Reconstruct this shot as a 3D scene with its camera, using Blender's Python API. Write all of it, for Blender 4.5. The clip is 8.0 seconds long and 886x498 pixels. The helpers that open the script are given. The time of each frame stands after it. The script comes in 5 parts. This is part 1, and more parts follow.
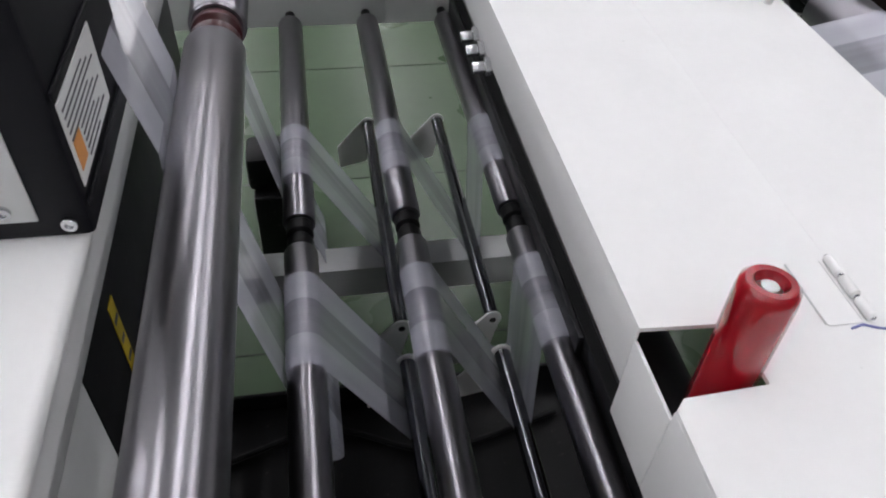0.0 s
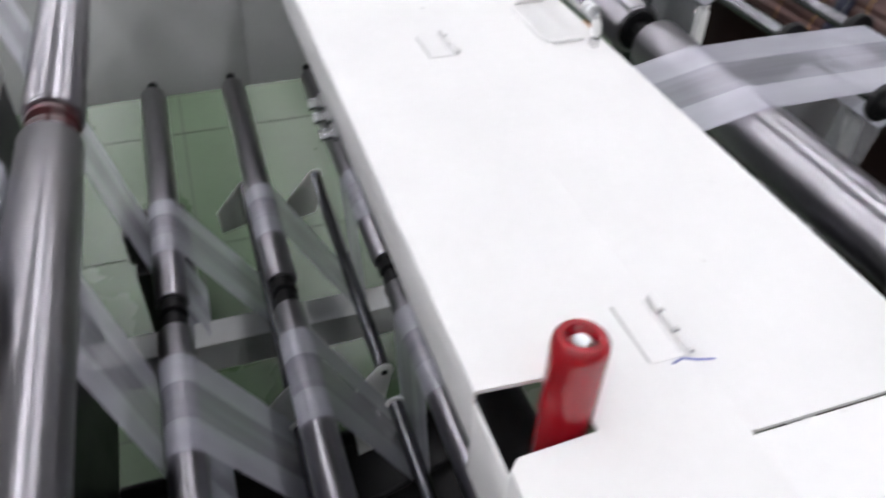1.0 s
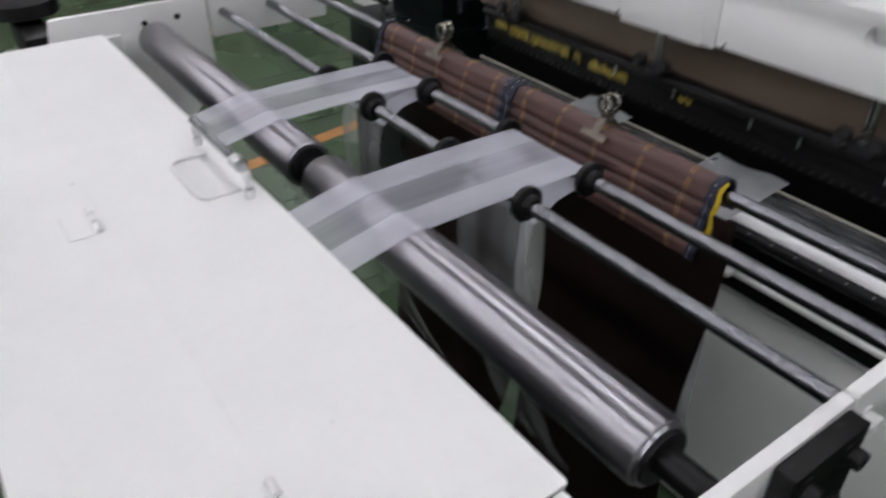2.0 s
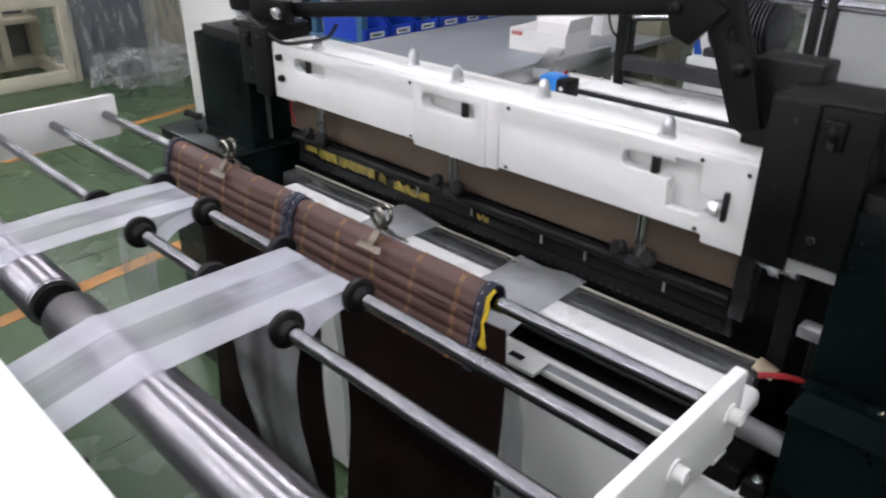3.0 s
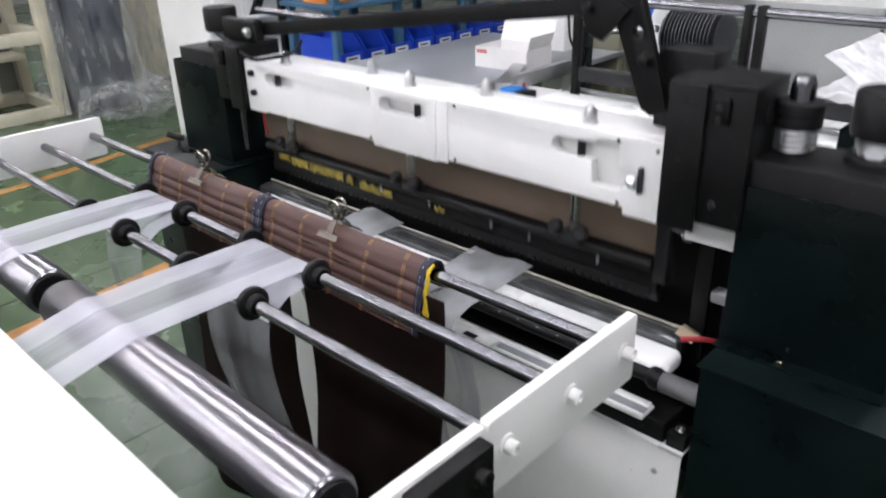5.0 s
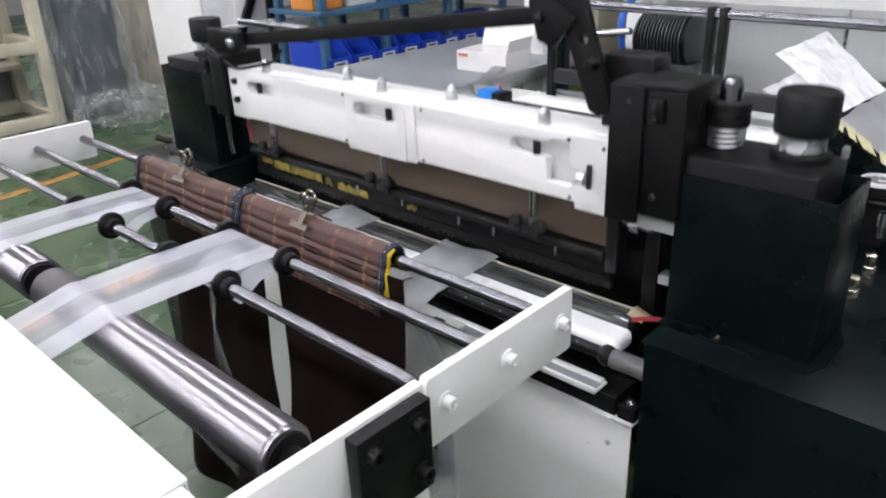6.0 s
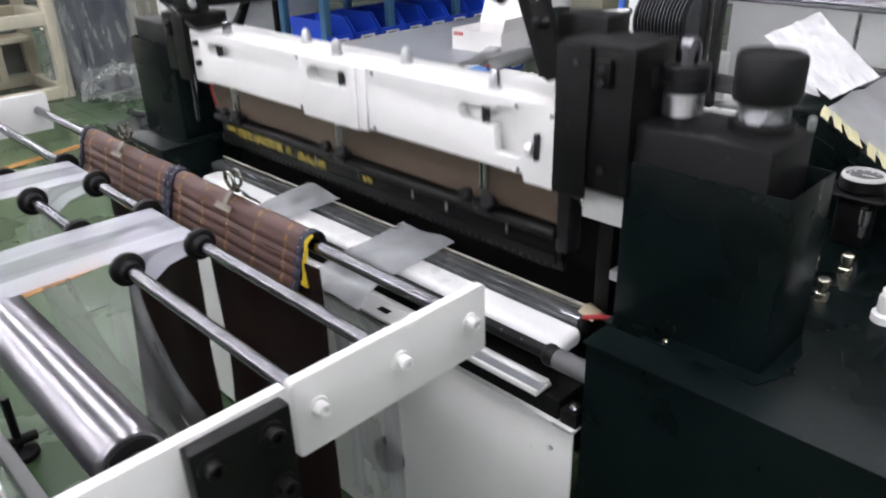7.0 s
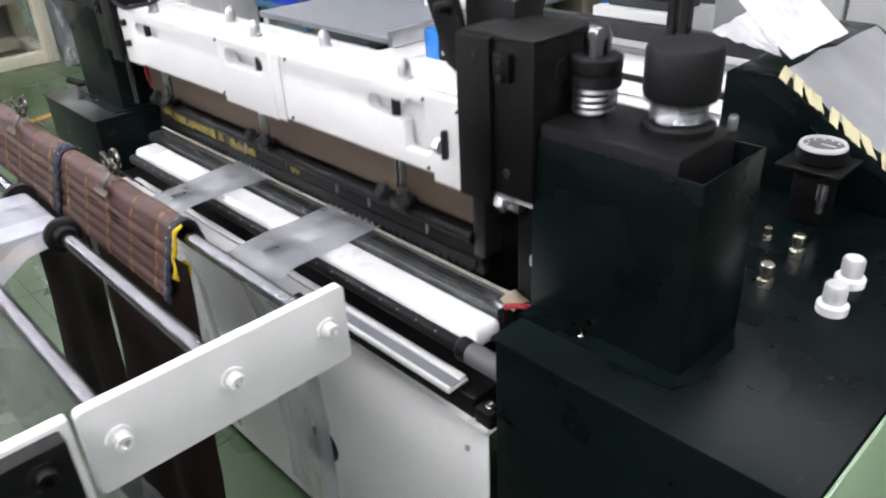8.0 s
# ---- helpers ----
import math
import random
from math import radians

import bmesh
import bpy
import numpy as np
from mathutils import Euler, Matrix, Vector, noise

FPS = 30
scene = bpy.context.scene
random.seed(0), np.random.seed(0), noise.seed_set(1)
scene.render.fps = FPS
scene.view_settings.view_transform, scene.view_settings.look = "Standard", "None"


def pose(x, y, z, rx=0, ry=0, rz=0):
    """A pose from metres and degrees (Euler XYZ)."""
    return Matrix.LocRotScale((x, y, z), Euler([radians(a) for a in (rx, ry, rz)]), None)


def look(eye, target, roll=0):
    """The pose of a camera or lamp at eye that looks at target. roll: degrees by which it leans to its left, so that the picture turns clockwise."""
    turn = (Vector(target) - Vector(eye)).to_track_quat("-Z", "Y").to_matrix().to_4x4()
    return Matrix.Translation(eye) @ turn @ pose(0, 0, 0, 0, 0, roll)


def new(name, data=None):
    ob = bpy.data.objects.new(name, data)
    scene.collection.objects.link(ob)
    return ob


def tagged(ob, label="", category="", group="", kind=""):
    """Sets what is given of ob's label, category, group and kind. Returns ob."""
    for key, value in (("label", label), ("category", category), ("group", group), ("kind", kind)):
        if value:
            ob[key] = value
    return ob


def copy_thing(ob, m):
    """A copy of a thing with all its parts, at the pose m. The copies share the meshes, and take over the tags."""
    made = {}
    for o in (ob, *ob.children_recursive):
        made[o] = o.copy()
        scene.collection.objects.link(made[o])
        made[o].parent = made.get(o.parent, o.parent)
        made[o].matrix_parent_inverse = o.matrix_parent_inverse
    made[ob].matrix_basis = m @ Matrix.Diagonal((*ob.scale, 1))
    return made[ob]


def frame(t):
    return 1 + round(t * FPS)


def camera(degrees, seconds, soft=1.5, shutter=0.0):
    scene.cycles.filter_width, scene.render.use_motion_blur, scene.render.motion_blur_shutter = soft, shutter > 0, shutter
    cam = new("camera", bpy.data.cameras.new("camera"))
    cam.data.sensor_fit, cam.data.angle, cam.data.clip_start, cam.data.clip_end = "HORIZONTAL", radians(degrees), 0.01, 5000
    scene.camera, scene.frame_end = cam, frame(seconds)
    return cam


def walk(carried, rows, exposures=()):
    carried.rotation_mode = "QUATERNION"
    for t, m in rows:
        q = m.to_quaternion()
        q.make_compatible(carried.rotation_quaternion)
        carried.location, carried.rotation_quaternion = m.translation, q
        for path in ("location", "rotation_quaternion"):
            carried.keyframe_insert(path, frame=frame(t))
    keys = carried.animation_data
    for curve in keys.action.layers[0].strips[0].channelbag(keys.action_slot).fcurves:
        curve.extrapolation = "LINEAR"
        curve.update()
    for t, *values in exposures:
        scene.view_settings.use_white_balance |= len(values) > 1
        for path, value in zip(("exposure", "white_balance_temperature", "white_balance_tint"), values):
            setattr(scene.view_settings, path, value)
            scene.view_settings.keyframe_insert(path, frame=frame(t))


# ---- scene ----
cam = camera(61.3, 8.0, soft=2.0, shutter=0.4)
PATH = [
    (0, (-1.07, -0.113, 1.361), (-0.767, 1.296, -0.026), 3.7),
    (0.5, (-1.056, -0.108, 1.367), (-0.724, 1.28, -0.034), 3.5),
    (1, (-1.002, -0.114, 1.394), (-0.481, 1.301, 0.08), 2.4),
    (1.5, (-0.891, -0.126, 1.43), (-0.145, 1.252, 0.188), -0.2),
    (2, (-0.799, -0.15, 1.445), (0.159, 1.2, 0.323), -0.2),
    (2.2, (-0.764, -0.159, 1.447), (0.269, 1.178, 0.378), -0.3),
    (3.3, (-0.613, -0.222, 1.444), (0.688, 1.019, 0.569), 0.3),
    (3.5, (-0.602, -0.234, 1.438), (0.69, 1.021, 0.569), 0.2),
    (4, (-0.594, -0.249, 1.439), (0.672, 1.034, 0.572), -0.6),
    (4.5, (-0.638, -0.281, 1.442), (0.638, 1.002, 0.591), -0.9),
    (5, (-0.706, -0.365, 1.455), (0.601, 0.891, 0.609), -1.7),
    (5.2, (-0.743, -0.398, 1.447), (0.591, 0.843, 0.622), -1.1),
    (6.3, (-0.72, -0.49, 1.467), (0.589, 0.771, 0.631), -2.6),
    (6.5, (-0.684, -0.496, 1.459), (0.615, 0.772, 0.622), -1.8),
    (7, (-0.567, -0.528, 1.428), (0.686, 0.764, 0.557), -1.6),
    (7.5, (-0.462, -0.548, 1.399), (0.752, 0.736, 0.464), -1.4),
    (8, (-0.354, -0.564, 1.407), (0.829, 0.726, 0.439), -2.9),
]
walk(cam, [(t, look(eye, target, roll)) for t, eye, target, roll in PATH], exposures=[(0, -0.78), (0.5, -0.58), (1, -0.56), (1.5, -0.83), (2, -1.0), (2.2, -0.97), (3.3, -0.16), (5.2, -0.06), (6.3, -0.03), (7.5, 0.07), (8, 0.20)])

# ---- light ----
world = bpy.data.worlds.new("hall_air")
scene.world = world
world.use_nodes = True
world.node_tree.nodes["Background"].inputs[0].default_value = (0.80, 0.86, 1.0, 1)
world.node_tree.nodes["Background"].inputs[1].default_value = 0.05
LIGHT = 31.0


# ---- materials ----
def base_mat(name):
    m = bpy.data.materials.new(name)
    m.use_nodes = True
    return m, m.node_tree, m.node_tree.nodes["Principled BSDF"]


def add(nt, kind, **values):
    n = nt.nodes.new(kind)
    for k, v in values.items():
        n.inputs[k].default_value = v
    return n


def noise_node(nt, scale, detail=4.0, stretch=(1, 1, 1)):
    co = nt.nodes.new("ShaderNodeTexCoord")
    mp = nt.nodes.new("ShaderNodeMapping")
    mp.inputs["Scale"].default_value = stretch
    nz = add(nt, "ShaderNodeTexNoise", Scale=scale, Detail=detail)
    nt.links.new(co.outputs["Object"], mp.inputs["Vector"])
    nt.links.new(mp.outputs["Vector"], nz.inputs["Vector"])
    return nz


def ramp(nt, src, stops):
    r = nt.nodes.new("ShaderNodeValToRGB")
    while len(r.color_ramp.elements) < len(stops):
        r.color_ramp.elements.new(0.5)
    for e, (p, c) in zip(r.color_ramp.elements, stops):
        e.position, e.color = p, (*c, 1) if len(c) == 3 else c
    nt.links.new(src, r.inputs[0])
    return r


def grey(v):
    return (v, v, v)


def surface(name, col, rough=0.45, metal=0.0, vary=0.06, scale=6.0, grain=90.0, bump=0.05, stretch=(1, 1, 1), coat=0.0, rough_vary=0.08, spec=0.5):
    """A painted, metal or plastic surface: two scales of colour variation, roughness variation and fine relief."""
    m, nt, b = base_mat(name)
    big, fine = noise_node(nt, scale, 5.0, stretch), noise_node(nt, grain, 6.0, stretch)
    lo, hi = [max(0.0, c * (1 - vary)) for c in col], [min(1.0, c * (1 + vary)) for c in col]
    r1 = ramp(nt, big.outputs["Fac"], [(0.3, lo), (0.7, hi)])
    r2 = ramp(nt, fine.outputs["Fac"], [(0.25, grey(1 - vary)), (0.75, grey(1.0))])
    mix = nt.nodes.new("ShaderNodeMix")
    mix.data_type, mix.blend_type = "RGBA", "MULTIPLY"
    mix.inputs[0].default_value = 0.7
    nt.links.new(r1.outputs[0], mix.inputs[6])
    nt.links.new(r2.outputs[0], mix.inputs[7])
    nt.links.new(mix.outputs[2], b.inputs["Base Color"])
    rr = ramp(nt, big.outputs["Fac"], [(0.25, grey(max(0.02, rough - rough_vary))), (0.75, grey(min(1.0, rough + rough_vary)))])
    nt.links.new(rr.outputs[0], b.inputs["Roughness"])
    b.inputs["Metallic"].default_value = metal
    b.inputs["Specular IOR Level"].default_value = spec
    b.inputs["Coat Weight"].default_value = coat
    if bump:
        bp = add(nt, "ShaderNodeBump", Strength=bump, Distance=0.002)
        nt.links.new(fine.outputs["Fac"], bp.inputs["Height"])
        nt.links.new(bp.outputs[0], b.inputs["Normal"])
    return m


def film_mat(name, cover, tint=(0.86, 0.88, 0.91), rough=0.28, stretch=(2, 30, 2), streak=0.3, crease=0.25):
    """Thin translucent plastic: part of the light goes straight through, the rest is scattered or mirrored."""
    m, nt, b = base_mat(name)
    b.inputs["Base Color"].default_value = (*tint, 1)
    b.inputs["Roughness"].default_value = rough
    nz = noise_node(nt, 1.0, 3.0, stretch)
    fac = ramp(nt, nz.outputs["Fac"], [(0.3, grey(max(0.02, cover - streak / 2))), (0.7, grey(min(0.98, cover + streak / 2)))])
    clear, thin = nt.nodes.new("ShaderNodeBsdfTransparent"), add(nt, "ShaderNodeBsdfTranslucent", Color=(*tint, 1))
    half, mix = add(nt, "ShaderNodeMixShader", Fac=0.35), nt.nodes.new("ShaderNodeMixShader")
    nt.links.new(b.outputs[0], half.inputs[1])
    nt.links.new(thin.outputs[0], half.inputs[2])
    nt.links.new(fac.outputs[0], mix.inputs[0])
    nt.links.new(clear.outputs[0], mix.inputs[1])
    nt.links.new(half.outputs[0], mix.inputs[2])
    bp = add(nt, "ShaderNodeBump", Strength=crease, Distance=0.004 if crease < 0.5 else 0.02)
    nt.links.new(nz.outputs["Fac"], bp.inputs["Height"])
    nt.links.new(bp.outputs[0], b.inputs["Normal"])
    nt.links.new(mix.outputs[0], nt.nodes["Material Output"].inputs[0])
    return m


def glow_mat(name, col, strength):
    m, nt, b = base_mat(name)
    b.inputs["Emission Color"].default_value = (*col, 1)
    b.inputs["Emission Strength"].default_value = strength
    return m


def specks(m, scale, cut, col, stretch=(1, 1, 1)):
    """Sparse dust or scuff marks over the base colour."""
    nt = m.node_tree
    b = nt.nodes["Principled BSDF"]
    src = b.inputs["Base Color"].links[0].from_socket
    nz = noise_node(nt, scale, 4.0, stretch)
    fac = ramp(nt, nz.outputs["Fac"], [(cut, grey(0.0)), (cut + 0.06, grey(0.8))])
    mix = nt.nodes.new("ShaderNodeMix")
    mix.data_type = "RGBA"
    mix.inputs[7].default_value = (*col, 1)
    nt.links.new(fac.outputs[0], mix.inputs[0])
    nt.links.new(src, mix.inputs[6])
    nt.links.new(mix.outputs[2], b.inputs["Base Color"])


WHITE = surface("white_powder_coat", (0.80, 0.80, 0.79), 0.42, vary=0.03, bump=0.03)
CREAM = surface("cream_paint", (0.62, 0.58, 0.46), 0.5, vary=0.08)
GREYWALL = surface("grey_white_paint", (0.60, 0.61, 0.60), 0.5, vary=0.05)
CHROME = surface("polished_chrome", (0.19, 0.19, 0.205), 0.15, 1.0, vary=0.04, scale=3, grain=40, bump=0.0, stretch=(1, 0.1, 1), rough_vary=0.02)
STEEL = surface("brushed_steel_roller", (0.31, 0.30, 0.322), 0.29, 1.0, vary=0.06, scale=2, grain=60, bump=0.0, stretch=(0.3, 1.2, 0.3), rough_vary=0.03)
ZINC = surface("bright_zinc_bolt", (0.60, 0.61, 0.62), 0.28, 1.0, vary=0.1)
ALU = surface("milled_aluminium", (0.52, 0.53, 0.54), 0.38, 1.0, vary=0.1, grain=200, bump=0.04, stretch=(1, 0.1, 1))
DARKSTEEL = surface("dark_steel", (0.0449, 0.0449, 0.0479), 0.36, 0.7, vary=0.2)
BLACK = surface("black_oxide", (0.00486, 0.00486, 0.00524), 0.42, 0.1, vary=0.3, bump=0.08, spec=0.24)
RUBBER = surface("black_rubber", (0.00524, 0.00524, 0.00598), 0.5, vary=0.25, spec=0.22)
CASE = surface("blue_black_casing", (0.00449, 0.00449, 0.00673), 0.5, vary=0.2, spec=0.2)
CLIPRING = surface("bright_clip_wire", (0.306, 0.289, 0.255), 0.25, 1.0, vary=0.15)
CLIPSTEEL = surface("worn_clip_steel", (0.1445, 0.1275, 0.1062), 0.30, 1.0, vary=0.2)
KNOB = surface("matt_black_plastic", (0.00673, 0.00673, 0.00748), 0.48, vary=0.2, bump=0.1, spec=0.24)
GREEN = surface("dark_green_hammer_paint", (0.0030, 0.0065, 0.0066), 0.30, vary=0.5, grain=160, bump=0.05, spec=0.13)
specks(GREEN, 90, 0.70, (0.030, 0.038, 0.036))
specks(GREEN, 14, 0.70, (0.016, 0.020, 0.019), (1, 3, 1))
specks(BLACK, 70, 0.68, (0.035, 0.033, 0.031))
specks(KNOB, 80, 0.68, (0.030, 0.030, 0.030))
specks(WHITE, 45, 0.735, (0.50, 0.49, 0.47))
TRIM = surface("pale_green_paint", (0.30, 0.42, 0.27), 0.45)
RED = surface("glossy_red_grip", (0.2805, 0.00255, 0.0085), 0.18, vary=0.08, coat=0.4)
BROWN = surface("brown_woven_leather", (0.0686, 0.029, 0.0238), 0.55, vary=0.22, scale=14, grain=260, bump=0.5)
LINING = surface("dark_brown_lining", (0.0114, 0.0051, 0.00422), 0.75, vary=0.4, scale=5, grain=200, bump=0.3, spec=0.12)
NAVY = surface("navy_binding", (0.00673, 0.00898, 0.0269), 0.75, vary=0.2, grain=300, bump=0.3)
YELLOW = surface("yellow_cloth", (0.527, 0.3825, 0.017), 0.8, vary=0.15, grain=200, bump=0.3)
THREAD = surface("yellow_stitching", (0.374, 0.217, 0.0673), 0.7)
PTFE = surface("brown_glass_cloth", (0.123, 0.0935, 0.0711), 0.38, vary=0.12, scale=9, grain=300, bump=0.1)
OCHRE = surface("yellow_insulation", (0.24, 0.185, 0.03), 0.5, vary=0.5, scale=45)
TAPE = surface("masking_tape", (0.612, 0.578, 0.357), 0.6, vary=0.08)
TANTAPE = surface("tan_tape", (0.425, 0.357, 0.238), 0.4, vary=0.12)
WHITEBAR = surface("white_silicone", (0.95, 0.955, 0.96), 0.30, vary=0.03)
REDWIRE = surface("red_cable", (0.30, 0.012, 0.018), 0.4)
TABLETOP = surface("dull_steel_table", (0.2125, 0.2253, 0.2422), 0.4, 0.0, vary=0.12, scale=3)
GREYSLEEVE = surface("grey_sleeve", (0.0972, 0.0972, 0.101), 0.5)
BLUE = surface("blue_bin_plastic", (0.0085, 0.04675, 0.425), 0.4, vary=0.1)
SHELFBLUE = surface("blue_shelf_paint", (0.03825, 0.1105, 0.1955), 0.45, vary=0.1)
CARD = surface("white_carton", (0.74, 0.73, 0.72), 0.6, vary=0.04)
INK = surface("printed_red_ink", (0.45, 0.04, 0.04), 0.6)
DARKINK = surface("printed_dark_ink", (0.05, 0.05, 0.06), 0.6)
ORANGEINK = surface("printed_orange_ink", (0.65, 0.25, 0.05), 0.5)
LABEL = surface("paper_label", (0.68, 0.68, 0.67), 0.45, vary=0.03)
VALVE = surface("blue_valve_body", (0.017, 0.17, 0.527), 0.35)
MOTOR = surface("black_motor_casting", (0.020, 0.022, 0.026), 0.45, vary=0.2)
HOSE = surface("blue_air_hose", (0.017, 0.102, 0.4675), 0.3)
BRASS = surface("nickel_brass", (0.70, 0.66, 0.54), 0.28, 1.0)
FILM = film_mat("clear_bag_film", 0.33, tint=(0.88, 0.885, 0.98), streak=0.14)
GUSSET = film_mat("folded_bag_film", 0.45, tint=(0.90, 0.905, 0.99), stretch=(3, 14, 3), streak=0.12)
GLASSY = surface("grey_glassy_channel", (0.255, 0.2635, 0.272), 0.20, 0.8, vary=0.3, scale=16, grain=60, bump=0.02, rough_vary=0.05)
PALETAPE = surface("pale_taped_edge", (0.357, 0.34, 0.2805), 0.45, vary=0.2, scale=20)
PENMARK = surface("blue_pen_ink", (0.18, 0.20, 0.42), 0.6)
OLIVE = surface("olive_grey_cabinet", (0.16, 0.155, 0.11), 0.5, vary=0.1)
FLAPFILM = film_mat("grey_bag_film", 0.48, tint=(0.56, 0.575, 0.60), rough=0.2, stretch=(9, 9, 9), streak=0.3)
FILMWIDE = film_mat("clear_bag_film_rising", 0.24, tint=(0.80, 0.81, 0.82), stretch=(6, 10, 3), streak=0.35)
FILMTHIN = film_mat("clear_bag_film_loose", 0.22, tint=(0.78, 0.80, 0.82), streak=0.18)
WRAP = film_mat("dust_wrap", 0.13, tint=(0.86, 0.88, 0.88), rough=0.09, stretch=(15, 15, 4), streak=0.5, crease=1.0)
BAG = film_mat("crinkled_clear_bag", 0.84, tint=(0.96, 0.96, 0.98), rough=0.16, stretch=(12, 12, 12), streak=0.18, crease=0.35)
SHEETFILM = film_mat("clear_desk_sheet", 0.66, tint=(0.86, 0.87, 0.90), rough=0.10, stretch=(5, 5, 5), streak=0.2, crease=0.3)
GLOW = glow_mat("tube_glow", (0.985, 0.97, 1.03), LIGHT)


def floor_mat():
    m = surface("green_epoxy_floor", (0.051, 0.089, 0.043), 0.28, vary=0.12, scale=1.6, grain=30, bump=0.04)
    return m


FLOOR = floor_mat()
JOINT = surface("dark_floor_joint", (0.0337, 0.0486, 0.0299), 0.6)
ORANGE = surface("orange_floor_paint", (0.374, 0.17, 0.0425), 0.45, vary=0.2, scale=12)
WALLMAT = surface("hall_wall_paint", (0.34, 0.34, 0.34), 0.7, vary=0.06, scale=1.0)
CEILMAT = surface("hall_ceiling_paint", (0.15, 0.15, 0.16), 0.8, vary=0.06, scale=1.0)


# ---- building blocks ----
def finish(bm, name, mat, smooth=False, bevel=0.0):
    bmesh.ops.recalc_face_normals(bm, faces=bm.faces)
    me = bpy.data.meshes.new(name)
    bm.to_mesh(me)
    bm.free()
    for m in mat if isinstance(mat, (list, tuple)) else [mat]:
        me.materials.append(m)
    if smooth:
        me.polygons.foreach_set("use_smooth", [True] * len(me.polygons))
        me.set_sharp_from_angle(angle=radians(40))
    return me


def part(name, bm, mat, parent=None, label="", smooth=True, **tags):
    ob = new(name, finish(bm, name, mat, smooth))
    if parent is not None:
        ob.parent = parent
    return tagged(ob, label, **tags)


def thing(name, label, category, at=(0, 0, 0), group="", kind=""):
    ob = new(name)
    ob.empty_display_size = 0.05
    ob.location = at
    return tagged(ob, label, category, group, kind)


def box(x0, x1, y0, y1, z0, z1, bevel=0.002, seg=2, bm=None):
    own = bmesh.new()
    bmesh.ops.create_cube(own, size=1)
    for v in own.verts:
        v.co = Vector(((x0 + x1) / 2 + v.co.x * (x1 - x0), (y0 + y1) / 2 + v.co.y * (y1 - y0), (z0 + z1) / 2 + v.co.z * (z1 - z0)))
    if bevel:
        bmesh.ops.bevel(own, geom=own.edges[:], offset=min(bevel, 0.45 * min(abs(x1 - x0), abs(y1 - y0), abs(z1 - z0))), segments=seg, affect="EDGES", profile=0.5)
    return join(bm, own)


def join(bm, own):
    if bm is None:
        return own
    me = bpy.data.meshes.new("tmp")
    own.to_mesh(me)
    own.free()
    bm.from_mesh(me)
    bpy.data.meshes.remove(me)
    return bm


def lathe(p0, p1, rings, seg=32, bm=None):
    """A turned body between p0 and p1: rings of (fraction along, radius), capped."""
    own = bmesh.new()
    a, b = Vector(p0), Vector(p1)
    q = (b - a).to_track_quat("Z", "Y").to_matrix()
    loops = []
    for f, r in rings:
        c = a + (b - a) * f
        loops.append([own.verts.new(c + q @ Vector((r * math.cos(2 * math.pi * k / seg), r * math.sin(2 * math.pi * k / seg), 0))) for k in range(seg)])
    for u, v in zip(loops, loops[1:]):
        for k in range(seg):
            own.faces.new((u[k], u[(k + 1) % seg], v[(k + 1) % seg], v[k]))
    own.faces.new(loops[0][::-1])
    own.faces.new(loops[-1])
    return join(bm, own)


def rod(p0, p1, r, seg=28, chamfer=0.0015, bm=None):
    n = (Vector(p1) - Vector(p0)).length
    c = min(chamfer, 0.4 * n, 0.4 * r) / n
    return lathe(p0, p1, [(0, r - c * n), (c, r), (1 - c, r), (1, r - c * n)], seg, bm)


def tube(points, r, seg=8, bm=None):
    """A round cable along points."""
    own = bmesh.new()
    pts = [Vector(p) for p in points]
    loops = []
    for n, p in enumerate(pts):
        d = pts[min(n + 1, len(pts) - 1)] - pts[max(n - 1, 0)]
        q = d.to_track_quat("Z", "Y").to_matrix()
        loops.append([own.verts.new(p + q @ Vector((r * math.cos(2 * math.pi * k / seg), r * math.sin(2 * math.pi * k / seg), 0))) for k in range(seg)])
    for u, v in zip(loops, loops[1:]):
        for k in range(seg):
            own.faces.new((u[k], u[(k + 1) % seg], v[(k + 1) % seg], v[k]))
    own.faces.new(loops[0][::-1])
    own.faces.new(loops[-1])
    return join(bm, own)


def smooth_path(points, steps=8):
    """Catmull-Rom through points."""
    p = [Vector(q) for q in points]
    p = [2 * p[0] - p[1]] + p + [2 * p[-1] - p[-2]]
    out = []
    for n in range(1, len(p) - 2):
        for k in range(steps):
            t = k / steps
            a, b, c, d = p[n - 1], p[n], p[n + 1], p[n + 2]
            out.append(0.5 * (2 * b + (c - a) * t + (2 * a - 5 * b + 4 * c - d) * t * t + (3 * b - a - 3 * c + d) * t**3))
    return out + [p[-2]]


def sheet(profile, y0, y1, cuts=6, wave=0.0, seed=0.0, thick=0.0, bm=None):
    """A web: the profile of (x, z) drawn out from y0 to y1, with a slight waviness."""
    own = bmesh.new()
    rows = []
    for n, (x, z) in enumerate(profile):
        row = []
        for k in range(cuts + 1):
            y = y0 + (y1 - y0) * k / cuts
            d = wave * noise.noise((x * 9 + seed, y * 11, z * 9))
            row.append(own.verts.new((x + d, y + d * 0.4, z + d)))
        rows.append(row)
    for u, v in zip(rows, rows[1:]):
        for k in range(cuts):
            own.faces.new((u[k], u[k + 1], v[k + 1], v[k]))
    if thick:
        bmesh.ops.recalc_face_normals(own, faces=own.faces)
        bmesh.ops.solidify(own, geom=own.faces[:], thickness=thick)
    return join(bm, own)


